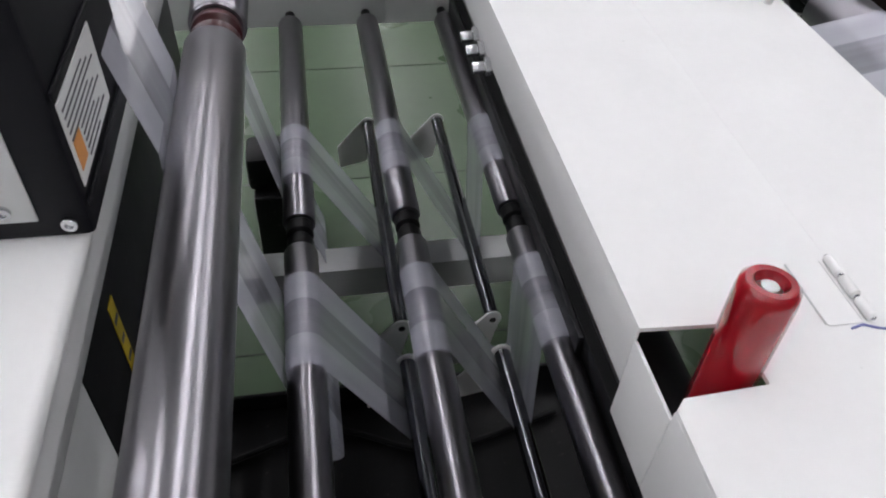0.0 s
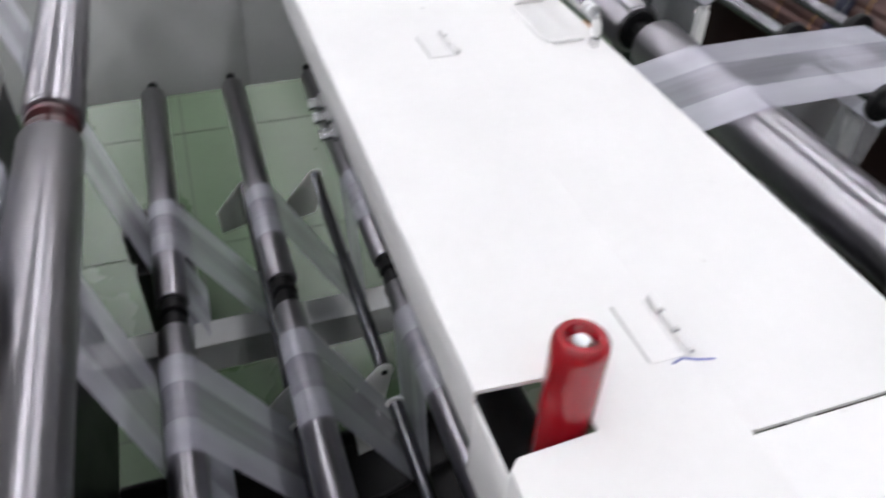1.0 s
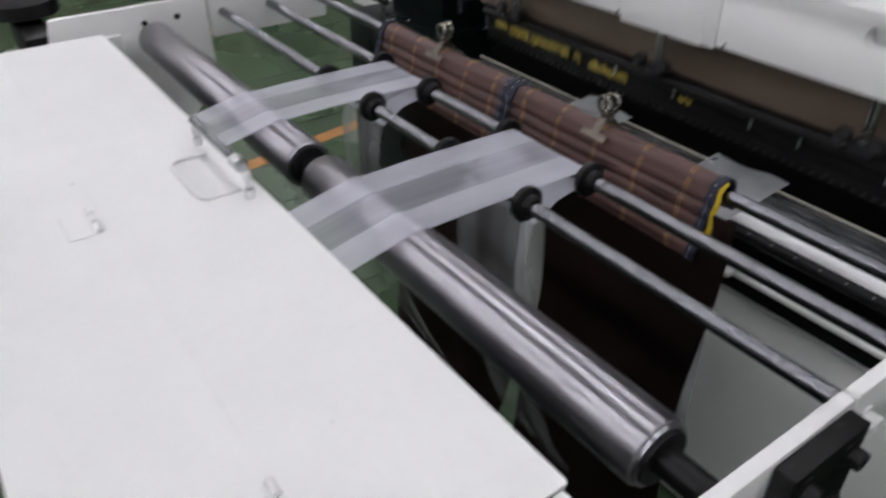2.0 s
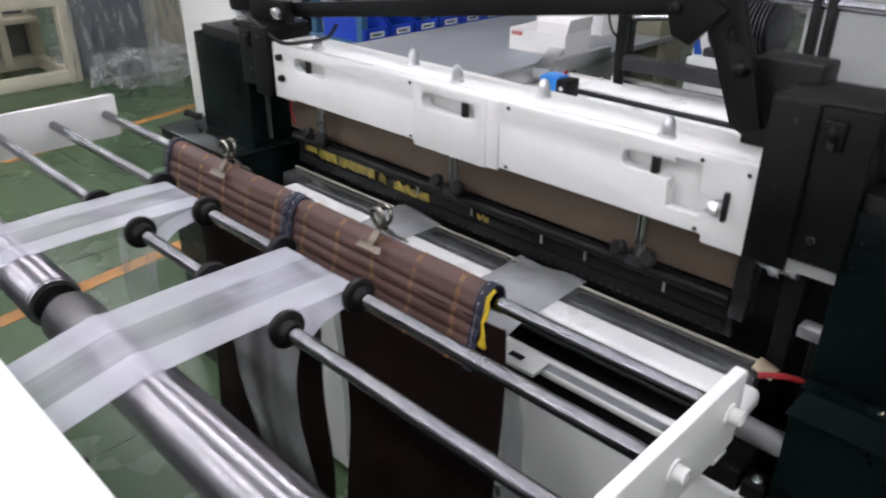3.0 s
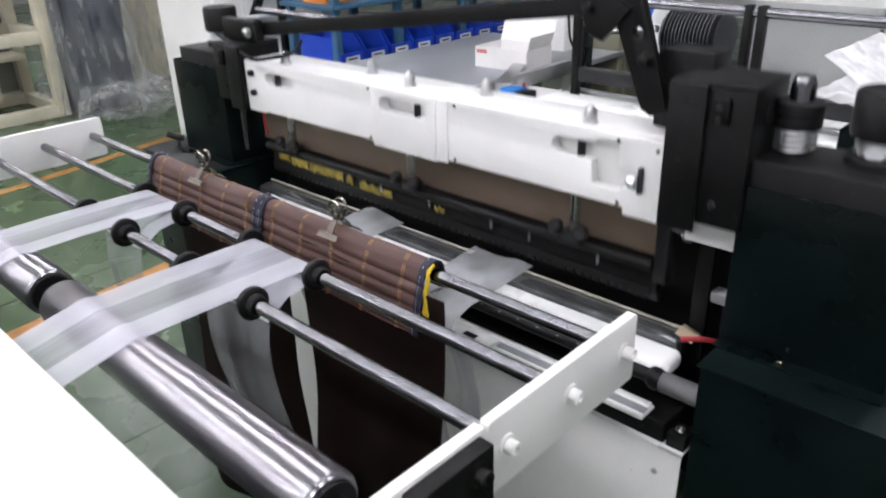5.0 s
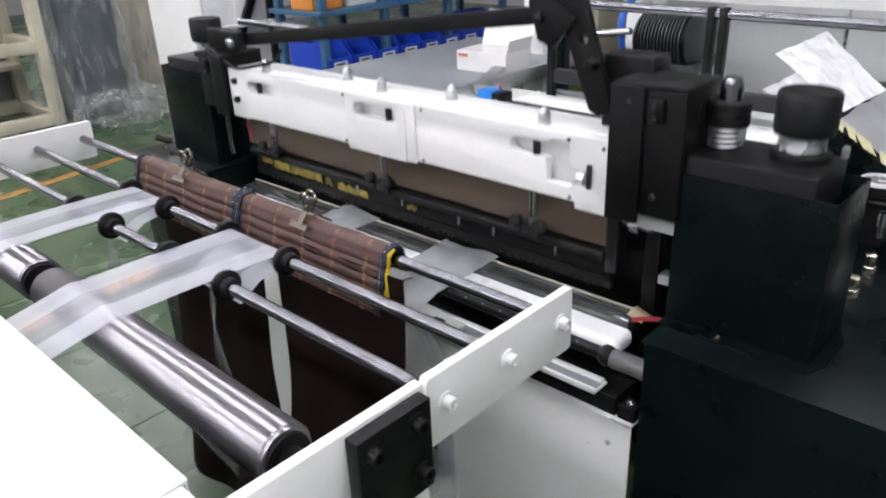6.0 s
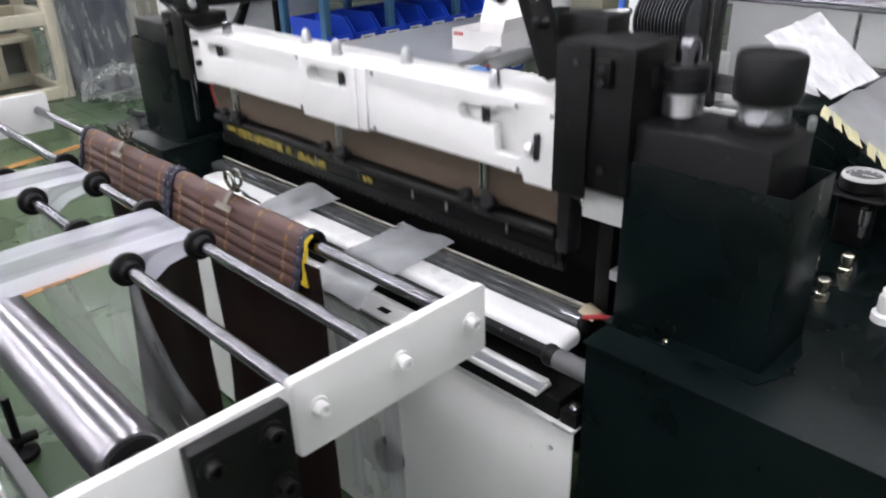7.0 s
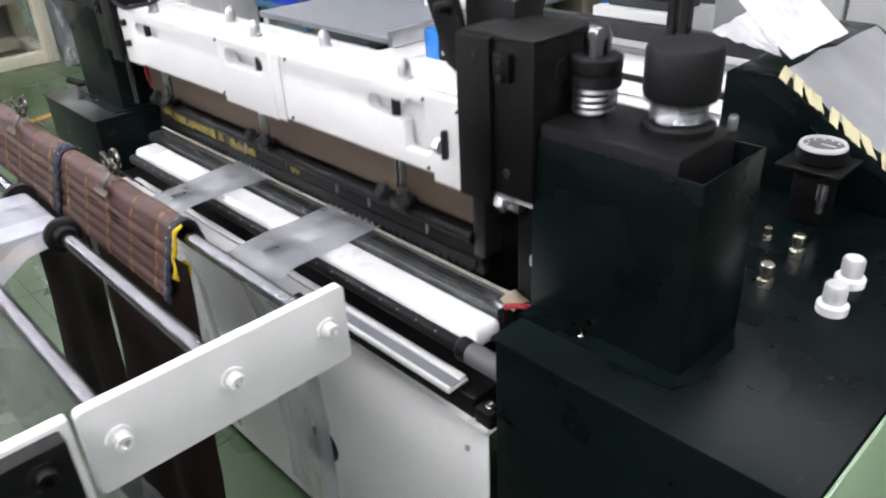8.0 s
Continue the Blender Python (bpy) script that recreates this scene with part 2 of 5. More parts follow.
def plate(outline, holes=(), depth=0.01, m=None, bevel=0.0, bm=None):
    """A flat plate in its own XY plane with holes through it, depth along +Z, then moved by m."""
    own = bmesh.new()
    edges = []
    for ring in (outline, *holes):
        vs = [own.verts.new((x, y, 0)) for x, y in ring]
        edges += [own.edges.new((vs[k], vs[(k + 1) % len(vs)])) for k in range(len(vs))]
    bmesh.ops.triangle_fill(own, use_beauty=True, use_dissolve=True, edges=edges)
    got = bmesh.ops.extrude_face_region(own, geom=own.faces[:])["geom"]
    bmesh.ops.translate(own, verts=[g for g in got if isinstance(g, bmesh.types.BMVert)], vec=(0, 0, depth))
    bmesh.ops.recalc_face_normals(own, faces=own.faces)
    if bevel:
        sharp = [e for e in own.edges if len(e.link_faces) == 2 and e.calc_face_angle() > 1.2]
        bmesh.ops.bevel(own, geom=sharp, offset=bevel, segments=2, affect="EDGES", profile=0.5)
    if m is not None:
        own.transform(m)
    return join(bm, own)


def rounded(x0, x1, y0, y1, r, n=5):
    out = []
    for cx, cy, a0 in ((x1 - r, y0 + r, -90), (x1 - r, y1 - r, 0), (x0 + r, y1 - r, 90), (x0 + r, y0 + r, 180)):
        out += [(cx + r * math.cos(radians(a0 + 90 * k / n)), cy + r * math.sin(radians(a0 + 90 * k / n))) for k in range(n + 1)]
    return out


FACE_X = Matrix(((0, 0, 1, 0), (1, 0, 0, 0), (0, 1, 0, 0), (0, 0, 0, 1)))  # plate x, y, depth to world y, z, +x
FACE_Y = Matrix(((1, 0, 0, 0), (0, 0, 1, 0), (0, 1, 0, 0), (0, 0, 0, 1)))  # plate x, y, depth to world x, z, +y


def cap_screw(parent, at, way, r=0.009, h=0.012, mat=ZINC, washer=True, name="screw", label=""):
    """A socket head screw with a real hexagonal recess, its head along way."""
    a, d = Vector(at), Vector(way).normalized()
    own = bmesh.new()
    q = d.to_track_quat("Z", "Y").to_matrix().to_4x4()
    if washer:
        own = lathe((0, 0, 0), (0, 0, 0.0025), [(0, r * 1.45), (0.7, r * 1.45), (1, r * 1.35)], 24, own)
    own = lathe((0, 0, 0.001), (0, 0, h), [(0, r), (0.85, r), (1, r * 0.9), (1, r * 0.55), (0.45, r * 0.5)], 24, own)
    own.transform(Matrix.Translation(a) @ q)
    return part(name, own, mat, parent, label)


# ---- the hall ----
bm = box(-9, 9, -5, 14.5, -0.1, 0, 0)
floor = part("floor", bm, FLOOR, smooth=False)
bm = bmesh.new()
for k in range(-5, 9):
    bm = box(-4, 5, 2.2 + 0.61 * k - 0.002, 2.2 + 0.61 * k + 0.002, 0.0, 0.0012, 0, 2, bm)
for k in range(-6, 9):
    bm = box(0.12 + 0.61 * k - 0.002, 0.12 + 0.61 * k + 0.002, -0.9, 7.1, 0.0, 0.0008, 0, 2, bm)
part("joint_line", bm, JOINT, floor, "dark joint lines between floor tiles", smooth=False, kind="stuff")
tagged(floor, "glossy green epoxy factory floor", "floor", kind="structure")
for name, dims in (("wall_north", (-9.1, 9.1, 14.4, 14.5, 0, 4.3)), ("wall_south", (-9.1, 9.1, -5.1, -5, 0, 4.3)), ("wall_west", (-9.1, -9, -5, 14.4, 0, 4.3)), ("wall_east", (9, 9.1, -5, 14.4, 0, 4.3))):
    tagged(part(name, box(*dims, 0), WALLMAT, smooth=False), "pale painted factory hall wall", "wall", kind="structure")
tagged(part("ceiling", box(-9.1, 9.1, -5.1, 14.5, 4.3, 4.4, 0), CEILMAT, smooth=False), "pale factory hall ceiling", "ceiling", kind="structure")
for y, start, width in ((2.59, -0.55, 0.075), (4.47, -1.0, 0.07)):
    bm = box(start, 6.0, -width / 2, width / 2, 0, 0.002, 0)
    bm.transform(Matrix.Translation((0.37 if y < 3 else 1.42, y, 0)) @ Matrix.Rotation(radians(9 if y < 3 else 12), 4, "Z"))
    tagged(part("trim", bm, ORANGE, smooth=False), "worn orange marking line on the floor", "floor marking", kind="structure")


def ceiling_light(x, y):
    t = thing("ceiling_light", "long white fluorescent ceiling light, switched on", "ceiling light", (x, y, 3.9), "ceiling lights")
    part("housing", box(-0.11, 0.11, -0.725, 0.725, 0.03, 0.09, 0.004), WHITE, t)
    for s in (-0.055, 0.055):
        part("tube", rod((s, -0.715, 0.0), (s, 0.715, 0.0), 0.024, 12), GLOW, t, "glowing fluorescent tube")
    for s in (-0.6, 0.6):
        part("hanger", rod((0, s, 0.09), (0, s, 0.4), 0.004, 8), ZINC, t)


for lx in (-6.6, -4.4, -2.3, -0.1, 2.1):
    for k in range(12):
        ceiling_light(lx, -4.0 + 1.46 * k)


# ---- outfeed arms and guide rollers ----
def arm(y_out, y_in, name, label):
    """Side plate carrying the guide rollers; y_out is the face with the screw heads."""
    t = thing(name, label, "side plate", (0, y_out, 0.9), "roller side plates")
    y0, y1 = min(y_out, y_in) - y_out, max(y_out, y_in) - y_out
    out = rounded(-0.256, 0.028, -0.003, 0.092, 0.006, 3)
    m = FACE_Y.copy()
    m.translation = (0, y0, 0)
    part("plate", plate(out, (), y1 - y0, m, 0.0015), WHITE, t)
    s = -1 if y_out < y_in else 1
    for x in (0, -0.114, -0.228):
        cap_screw(t, (x, 0, 0.05), (0, s, 0), 0.0085, 0.014, WHITE, True, "screw", "white painted socket screw")
    return t


near_arm = arm(0.013, 0.026, "side_plate", "white painted steel side plate with three socket screws")
far_arm = arm(1.514, 1.501, "side_plate", "white painted far side plate holding guide rollers")


def frame_side(y0, y1, name, label):
    t = thing(name, label, "machine", (-0.9, y0, 0.55), "machine side frames")
    m = FACE_Y.copy()
    m.translation = (0.9, 0, -0.55)
    part("plate", plate([(-1.75, 0.55), (-0.50, 0.55), (-0.262, 0.80), (-0.262, 0.992), (-0.58, 0.992), (-0.60, 0.90), (-1.75, 0.90)], (), y1 - y0, m, 0.0015), WHITE, t)
    return t


near_frame = frame_side(0.0125, 0.0265, "film_machine", "white painted near side frame of the film machine")
far_frame = frame_side(1.500, 1.514, "film_machine", "white painted far side frame of the film machine")
for x, z in ((-0.33, 0.958), (-0.40, 0.955), (-0.385, 0.905)):
    cap_screw(far_frame, (x + 0.9, 0.0, z - 0.55), (0, -1, 0), 0.006, 0.004, BLACK, False, "screw_hole")

for x, z in ((-0.62, 0.86), (-0.80, 0.86), (-0.98, 0.86)):
    cap_screw(near_frame, (x + 0.9, 0.0, z - 0.55), (0, -1, 0), 0.008, 0.010, WHITE, True, "screw", "white painted socket screw")

joint = thing("joint_plate", "black steel joint plate bolted across two white plates", "joint plate", (-0.33, -0.007, 0.87))
part("plate", box(-0.046, 0.059, 0, 0.0190, 0, 0.118, 0.002), BLACK, joint)
for x, z in ((0.035, 0.109 - 0.012), (-0.028, 0.097), (0.04, 0.03), (-0.03, 0.03)):
    cap_screw(joint, (x, 0, z), (0, -1, 0), 0.0095, 0.013, BLACK, True, "screw", "black socket screw")


def guide_roller(x, z, label):
    t = thing("guide_roller", label, "roller", (x, 0, z), "guide rollers")
    part("shaft", rod((0, 0.0265, 0), (0, 1.50, 0), 0.0100), CHROME, t, "polished chrome shaft")
    return t


def flange(t, y, s=1):
    """Black guide disc with hub; s is the side of its hub."""
    part("guide_disc", lathe((0, y - 0.011 * s, 0), (0, y + 0.011 * s, 0), [(0, 0.013), (0.12, 0.0150), (0.45, 0.0165), (0.52, 0.0235), (0.6, 0.0250), (0.88, 0.0250), (1, 0.0235)], 32), RUBBER, t, "black plastic guide disc")


r1 = guide_roller(0.0, 0.95, "chrome guide roller under the brown cover")
r2 = guide_roller(-0.115, 0.95, "chrome guide roller with black discs beside the cover")
r3 = guide_roller(-0.228, 0.95, "chrome guide roller with four black discs")
LANES = ((0.474, 0.636), (0.860, 0.998))
for y0, y1 in LANES:
    for r in (r2, r3):
        flange(r, y0 - 0.012, 1)
        flange(r, y1 + 0.012, -1)


def drive_roller(x, z, r, y0, y1, collar, label, collar_mat):
    t = thing("drive_roller", label, "roller", (x, 0, z), "large steel rollers")
    n = y1 - y0
    part("barrel", lathe((0, y0, 0), (0, y1, 0), [(0, r * 0.62), (0, r * 0.90), (0.004 / n, r * 0.92), (0.005 / n, r * 0.96), (0.007 / n, r), (1 - 0.004 / n, r), (1, r * 0.94), (1, r * 0.62)], 64), STEEL, t, "brushed steel barrel")
    part("bearing", lathe((0, y0 - 0.004, 0), (0, y0 + 0.01, 0), [(0, r * 0.35), (0, r * 0.78), (0.4, r * 0.82), (1, r * 0.82)], 40), RUBBER, t, "black bearing cap")
    part("journal", rod((0, y0 - collar, 0), (0, y0 + 0.01, 0), r * 0.42, 24), collar_mat, t)
    return t


drive_roller(-0.39, 0.927, 0.0370, 0.098, 0.722, 0.078, "large brushed steel roller under the film strip", BLACK)
drive_roller(-0.39, 0.927, 0.0370, 0.768, 1.470, 0.05, "large brushed steel roller near the far frame", BLACK)

# ---- film strips ----
UPPER = ((-1.11, 0.577), (-0.945, 0.577), (-0.775, 0.577))
LOWER = ((-1.085, 0.38), (-0.960, 0.40), (-0.805, 0.40))


def lane_profile():
    """The way of one strip through the machine, as (x, z)."""
    p = [(-1.37, 1.60), (-1.2162, 0.935), (-1.2166, 0.912), (-1.2120, 0.890)]
    for (ux, uz), (lx, lz) in zip(UPPER, LOWER):
        p += [(lx + 0.0142 * math.cos(radians(a)), lz + 0.0142 * math.sin(radians(a))) for a in range(190, 351, 20)]
        p += [(ux + 0.0264 * math.cos(radians(a)), uz + 0.0264 * math.sin(radians(a))) for a in range(170, 19, -10)]
    p += [(-0.70, 0.47), (-0.66, 0.60), (-0.60, 0.87), (-0.57, 0.915), (-0.525, 0.937)]
    for a in range(110, 69, -8):
        p.append((-0.39 + 0.0385 * math.cos(radians(a)), 0.927 + 0.0385 * math.sin(radians(a))))
    p += [(-0.30, 0.9640), (-0.228, 0.9630), (-0.17, 0.9622)]
    for a in (90, 60, 30, 0, -30, -60, -80):
        p.append((-0.115 + 0.0106 * math.cos(radians(a)), 0.95 + 0.0106 * math.sin(radians(a))))
    p += [(-0.165, 0.930), (-0.205, 0.905)]
    return p


for n, (y0, y1) in enumerate(LANES):
    prof = lane_profile()
    fine = []
    for (xa, za), (xb, zb) in zip(prof, prof[1:]):
        k = max(1, int(math.hypot(xb - xa, zb - za) / 0.03))
        fine += [(xa + (xb - xa) * i / k, za + (zb - za) * i / k) for i in range(k)]
    fine.append(prof[-1])
    ft = thing("plastic_film", "translucent gusseted plastic film strip running over steel rollers", "film", (0, 0, 0), "film strips")
    part("web", sheet(fine, y0, y1, 8, 0.0004, n * 5.0), FILM, ft)
    w = y1 - y0
    for a, b in ((y0 + 0.001, y0 + 0.31 * w), (y1 - 0.31 * w, y1 - 0.001)):
        part("gusset", sheet([(x, z + 0.0006) for x, z in fine], a, b, 4, 0.0004, n * 5.0), GUSSET, ft, "folded gusset of the film")

# loose film hanging below the guide rollers
HANGING = []
for n, (y0, y1) in enumerate(LANES):
    t = thing("film_loop", "slack translucent film loop hanging below the guide rollers", "film", (-0.205, (y0 + y1) / 2, 0.905), "hanging film loops")
    prof = [(v.x, v.z) for v in smooth_path([(0, 0, 0), (-0.008, 0, -0.06), (0.0, 0, -0.16), (0.03, 0, -0.30), (0.085, 0, -0.46), (0.15, 0, -0.60)], 6)]
    part("web", sheet(prof, (y0 - y1) / 2, (y1 - y0) / 2, 8, 0.004, 3.0 + n), FILMTHIN, t)
    for a in (-1, 1):
        e = (y1 - y0) / 2 * a
        part("gusset", sheet([(x - 0.0012, z) for x, z in prof], min(e, e * 0.42), max(e, e * 0.42), 4, 0.004, 3.0 + n), FILMTHIN, t, "folded gusset of the film")
    HANGING.append(t)


# ---- brown cover over the front guide roller ----
def cover_profile():
    """Half of a ribbed cover draped over the roller, (x, z) from back hem over the top to front hem."""
    p = [(0.0235, -0.034), (0.0225, -0.024), (0.0205, -0.012)]
    p += [(0.0165 * math.cos(radians(a)), 0.0165 * math.sin(radians(a)) + 0.002) for a in range(0, 181, 20)]
    n = 40
    for k in range(1, n + 1):
        d = 0.090 * k / n
        rib = 0.0036 * abs(math.sin(math.pi * (d + 0.004) / 0.0182)) ** 0.75
        p.append((-0.0155 - 0.24 * d - rib, 0.0 - d))
    return p


def draped_cover(y0, y1, label, shift):
    t = thing("quilted_cover", label, "cover", (0.0, y0, 0.95), "draped covers")
    w = y1 - y0
    prof = cover_profile()
    part("quilt", sheet(prof, 0.006, w - 0.006, 24, 0.0012, y0 * 7, 0.0018), BROWN, t, "brown ribbed quilted leather")
    for a, b in ((-0.004, 0.010), (w - 0.010, w + 0.004)):
        edge = [(x * 1.05 - (0.0022 if k >= 12 else 0), z * 1.01 + 0.0015) for k, (x, z) in enumerate(prof)]
        part("binding", sheet(edge, a, b, 2, 0.0012, y0 * 7, 0.0030), NAVY, t, "navy edge binding")
        st = bmesh.new()
        c = (a + b) / 2
        for k in range(2, len(prof) - 2, 2):
            pts = [(x * (1.25 if k < 12 else 1.0) - (0.0052 if k >= 12 else 0), c, z * (1.22 if k < 12 else 1) + 0.002) for x, z in (edge[k], edge[k + 1])]
            st = tube([pts[0], tuple(0.4 * a + 0.6 * b for a, b in zip(*pts))], 0.0004, 5, st)
        part("stitches", st, LABEL, t, "white stitches")
    m = 5
    for j in range(m):
        st = bmesh.new()
        c = w * (j + 0.55 + shift) / m
        for off in (-0.0022, 0.0022):
            pts = [(x - (0.0022 if k >= 12 else 0), c + off + 0.0016 * math.sin(k * 0.33 + j), z + (0.0024 if 3 <= k < 13 else 0)) for k, (x, z) in enumerate(prof) if k >= 5]
            for q in range(0, len(pts) - 2, 3):
                st = tube(pts[q:q + 3], 0.0007, 5, st)
        part("seam", st, THREAD, t, "gold double seam thread")
    return t


cover_near = draped_cover(0.335, 0.752, "brown quilted cover with navy binding over a chrome roller", 0.0)
cover_far = draped_cover(0.762, 1.165, "brown quilted cover with gold seams beside its twin", -0.1)
yel = bmesh.new()
fold = smooth_path([(-0.004, -0.006, 0.0185), (-0.0165, -0.006, 0.011), (-0.0195, -0.007, -0.006), (-0.0245, -0.006, -0.022), (-0.026, -0.008, -0.038), (-0.030, -0.007, -0.052)], 5)
for k in range(len(fold) - 1):
    yel = tube([fold[k], fold[k + 1]], 0.0024 + 0.0030 * abs(noise.noise((k * 0.41, 3.1, 0))) + 0.0012 * (k / len(fold)), 8, yel)
for pts, r in (([(-0.029, -0.008, -0.050), (-0.021, -0.010, -0.057), (-0.011, -0.008, -0.053)], 0.0050), ([(-0.012, -0.009, -0.054), (-0.008, -0.006, -0.044), (-0.013, -0.004, -0.034)], 0.0034), ([(-0.026, -0.009, -0.046), (-0.018, -0.012, -0.049)], 0.0040)):
    yel = tube(smooth_path(pts, 5), r, 8, yel)
part("lining_edge", yel, YELLOW, cover_near, "bright yellow lining showing at the end")

# dark cloths that hang below
CLOTHS = []
for y0, y1, s in ((0.300, 0.628, 1), (0.692, 1.075, 2)):
    t = thing("hanging_cloth", "dark brown cloth hanging down below the quilted cover", "cloth", (-0.012, (y0 + y1) / 2, 0.93), "hanging cloths")
    own = bmesh.new()
    rows = []
    for i in range(25):
        z = -0.74 * i / 24
        row = []
        for k in range(25):
            f = k / 24
            w = (y1 - y0) / 2 * (1 + 0.05 * math.sin(i * 0.35 + s))
            y = -w + 2 * w * f + 0.007 * math.sin(i * 0.42 + s * 2) * (i / 24)
            x = -0.010 - 0.02 * i / 24 - 0.03 * (i / 24) ** 3 + 0.010 * math.sin(f * 11 + s) * i / 24 + 0.006 * noise.noise((f * 4, i * 0.2, s))
            row.append(own.verts.new((x, y, z)))
        rows.append(row)
    for u, v in zip(rows, rows[1:]):
        for k in range(24):
            own.faces.new((u[k], u[k + 1], v[k + 1], v[k]))
    bmesh.ops.recalc_face_normals(own, faces=own.faces)
    bmesh.ops.solidify(own, geom=own.faces[:], thickness=0.003)
    part("cloth", own, LINING, t)
    CLOTHS.append(t)


def binder_clip(y):
    t = thing("binder_clip", "worn steel bulldog clip gripping the brown cover", "clip", (0.0, y, 0.970), "binder clips")
    for s in (-1, 1):
        jaw = sheet([(s * 0.0035, 0.015), (s * 0.010, 0.010), (s * 0.0185, 0.001), (s * 0.0235, -0.009)], -0.0065, 0.0065, 2, 0, 0, 0.0013)
        jaw = sheet([(s * 0.0228, -0.006), (s * 0.0262, -0.0125), (s * 0.0290, -0.0140), (s * 0.0305, -0.0125)], -0.024, 0.024, 2, 0, 0, 0.0013, jaw)
        part("jaw", jaw, CLIPSTEEL, t, "worn sprung steel jaw")
    part("spine", lathe((0, -0.010, 0.0145), (0, 0.010, 0.0145), [(0, 0.004), (0.02, 0.0048), (0.98, 0.0048), (1, 0.004)], 16), CLIPSTEEL, t)
    for s in (-1, 1):
        c = 2 * math.pi / 24
        ring = [(s * (0.0055 + 0.10 * (0.0125 + 0.0125 * math.sin(c * k))), 0.0135 * math.cos(c * k), 0.0315 + 0.0140 * math.sin(c * k)) for k in range(25)]
        part("handle", tube(ring, 0.0032, 8), CLIPRING, t, "round wire handle")
        part("shank", box(min(s * 0.0038, s * 0.0068), max(s * 0.0038, s * 0.0068), -0.0045, 0.0045, 0.010, 0.0215, 0.001), CLIPSTEEL, t)
    return t


binder_clip(0.551)
binder_clip(0.968)


# ---- sealing station: bed, body and columns ----
bed = thing("sealing_bed", "sealing bed with white silicone bar and steel channel", "machine bed", (0.30, 0, 0.60))
dx, dz = -0.30, -0.60
part("silicone_bar", box(0.306 + dx, 0.372 + dx, 0.096, 1.318, 0.700 + dz, 0.737 + dz, 0.0145, 5), WHITEBAR, bed, "white silicone pressure bar")
part("channel", box(0.380 + dx, 0.432 + dx, 0.115, 1.395, 0.69 + dz, 0.7385 + dz, 0.006), GLASSY, bed, "grey glassy steel channel")
part("edge_strip", box(0.4245 + dx, 0.4315 + dx, 0.115, 1.40, 0.7395 + dz, 0.743 + dz, 0.001), PALETAPE, bed, "pale taped strip")
rail = part("front_rail", box(0.258 + dx, 0.302 + dx, 0.107, 1.32, 0.646 + dz, 0.652 + dz, 0.001), GREYWALL, bed, "pale aluminium rail plate")
part("rail_rib", box(0.258 + dx, 0.264 + dx, 0.107, 1.32, 0.6525 + dz, 0.657 + dz, 0.001), WHITE, rail, "white rail rib")
part("rail_rib", box(0.287 + dx, 0.302 + dx, 0.112, 1.32, 0.6525 + dz, 0.657 + dz, 0.001), WHITE, rail, "white rail rib")
part("rail_groove", box(0.2645 + dx, 0.2865 + dx, 0.110, 1.32, 0.6523 + dz, 0.6535 + dz, 0), TABLETOP, rail, "dull grey groove")
part("bed_plate", box(0.215 + dx, 0.266 + dx, 0.42, 1.30, 0.668 + dz, 0.676 + dz, 0.002), GREYWALL, bed, "pale aluminium bed plate")
for y in (0.46, 0.70, 0.94, 1.18):
    part("slot_insert", box(0.232 + dx, 0.246 + dx, y, y + 0.03, 0.6765 + dz, 0.678 + dz, 0.0005), BLACK, bed)
part("corner_block", box(0.274 + dx, 0.312 + dx, 0.034, 0.068, 0.605 + dz, 0.634 + dz, 0.003), BLACK, bed, "black corner block")
cap_screw(bed, (0.292 + dx, 0.051, 0.634 + dz), (0, 0, 1), 0.006, 0.007, ZINC, True, "screw", "zinc screw")
part("foam_pad", box(0.262 + dx, 0.272 + dx, 0.032, 0.075, 0.6025 + dz, 0.610 + dz, 0.002), LABEL, bed, "cream foam pad")
part("bearer", box(0.28 + dx, 0.44 + dx, 0.075, 1.44, 0.55 + dz, 0.64 + dz, 0.003), BLACK, bed, "black bearer under the bed")
perf = bmesh.new()
perf = rod((0.302 + dx, 0.12, 0.708 + dz), (0.302 + dx, 1.32, 0.708 + dz), 0.0125, 24, 0.001, perf)
part("roller", perf, RUBBER, bed, "black perforated roller")
for k in range(24):
    y = 0.17 + k * 0.046
    part("perforation", rod((0.2945 + dx, y, 0.7165 + dz), (0.2925 + dx, y, 0.7187 + dz), 0.0022, 8, 0.0003), GREYSLEEVE, bed)
part("collar", lathe((0.302 + dx, 0.098, 0.708 + dz), (0.302 + dx, 0.122, 0.708 + dz), [(0, 0.016), (0.3, 0.021), (0.7, 0.021), (1, 0.016)], 12), BLACK, bed, "black clamping collar")
part("sleeve", rod((0.300 + dx, 0.020, 0.708 + dz), (0.300 + dx, 0.098, 0.708 + dz), 0.0185, 28, 0.003), GREYSLEEVE, bed, "grey end sleeve")
part("end_tape", sheet([(0.405 + dx, 0.741 + dz), (0.418 + dx, 0.7475 + dz), (0.430 + dx, 0.7485 + dz), (0.442 + dx, 0.744 + dz), (0.452 + dx, 0.732 + dz)], 0.100, 0.132, 6, 0.014, 1.0, 0.001), TANTAPE, bed, "torn tan tape on the bar end")
part("guide_stub", box(0.42 + dx, 0.45 + dx, 0.045, 0.085, 0.815 + dz, 0.835 + dz, 0.003), ALU, bed, "bright guide stub")
part("stub_post", box(0.43 + dx, 0.47 + dx, 0.045, 0.065, 0.65 + dz, 0.8145 + dz, 0.002), BLACK, bed)
part("guide_post", box(0.440 + dx, 0.462 + dx, 0.095, 0.125, 0.64 + dz, 0.9245 + dz, 0.002), BLACK, bed, "black guide post")
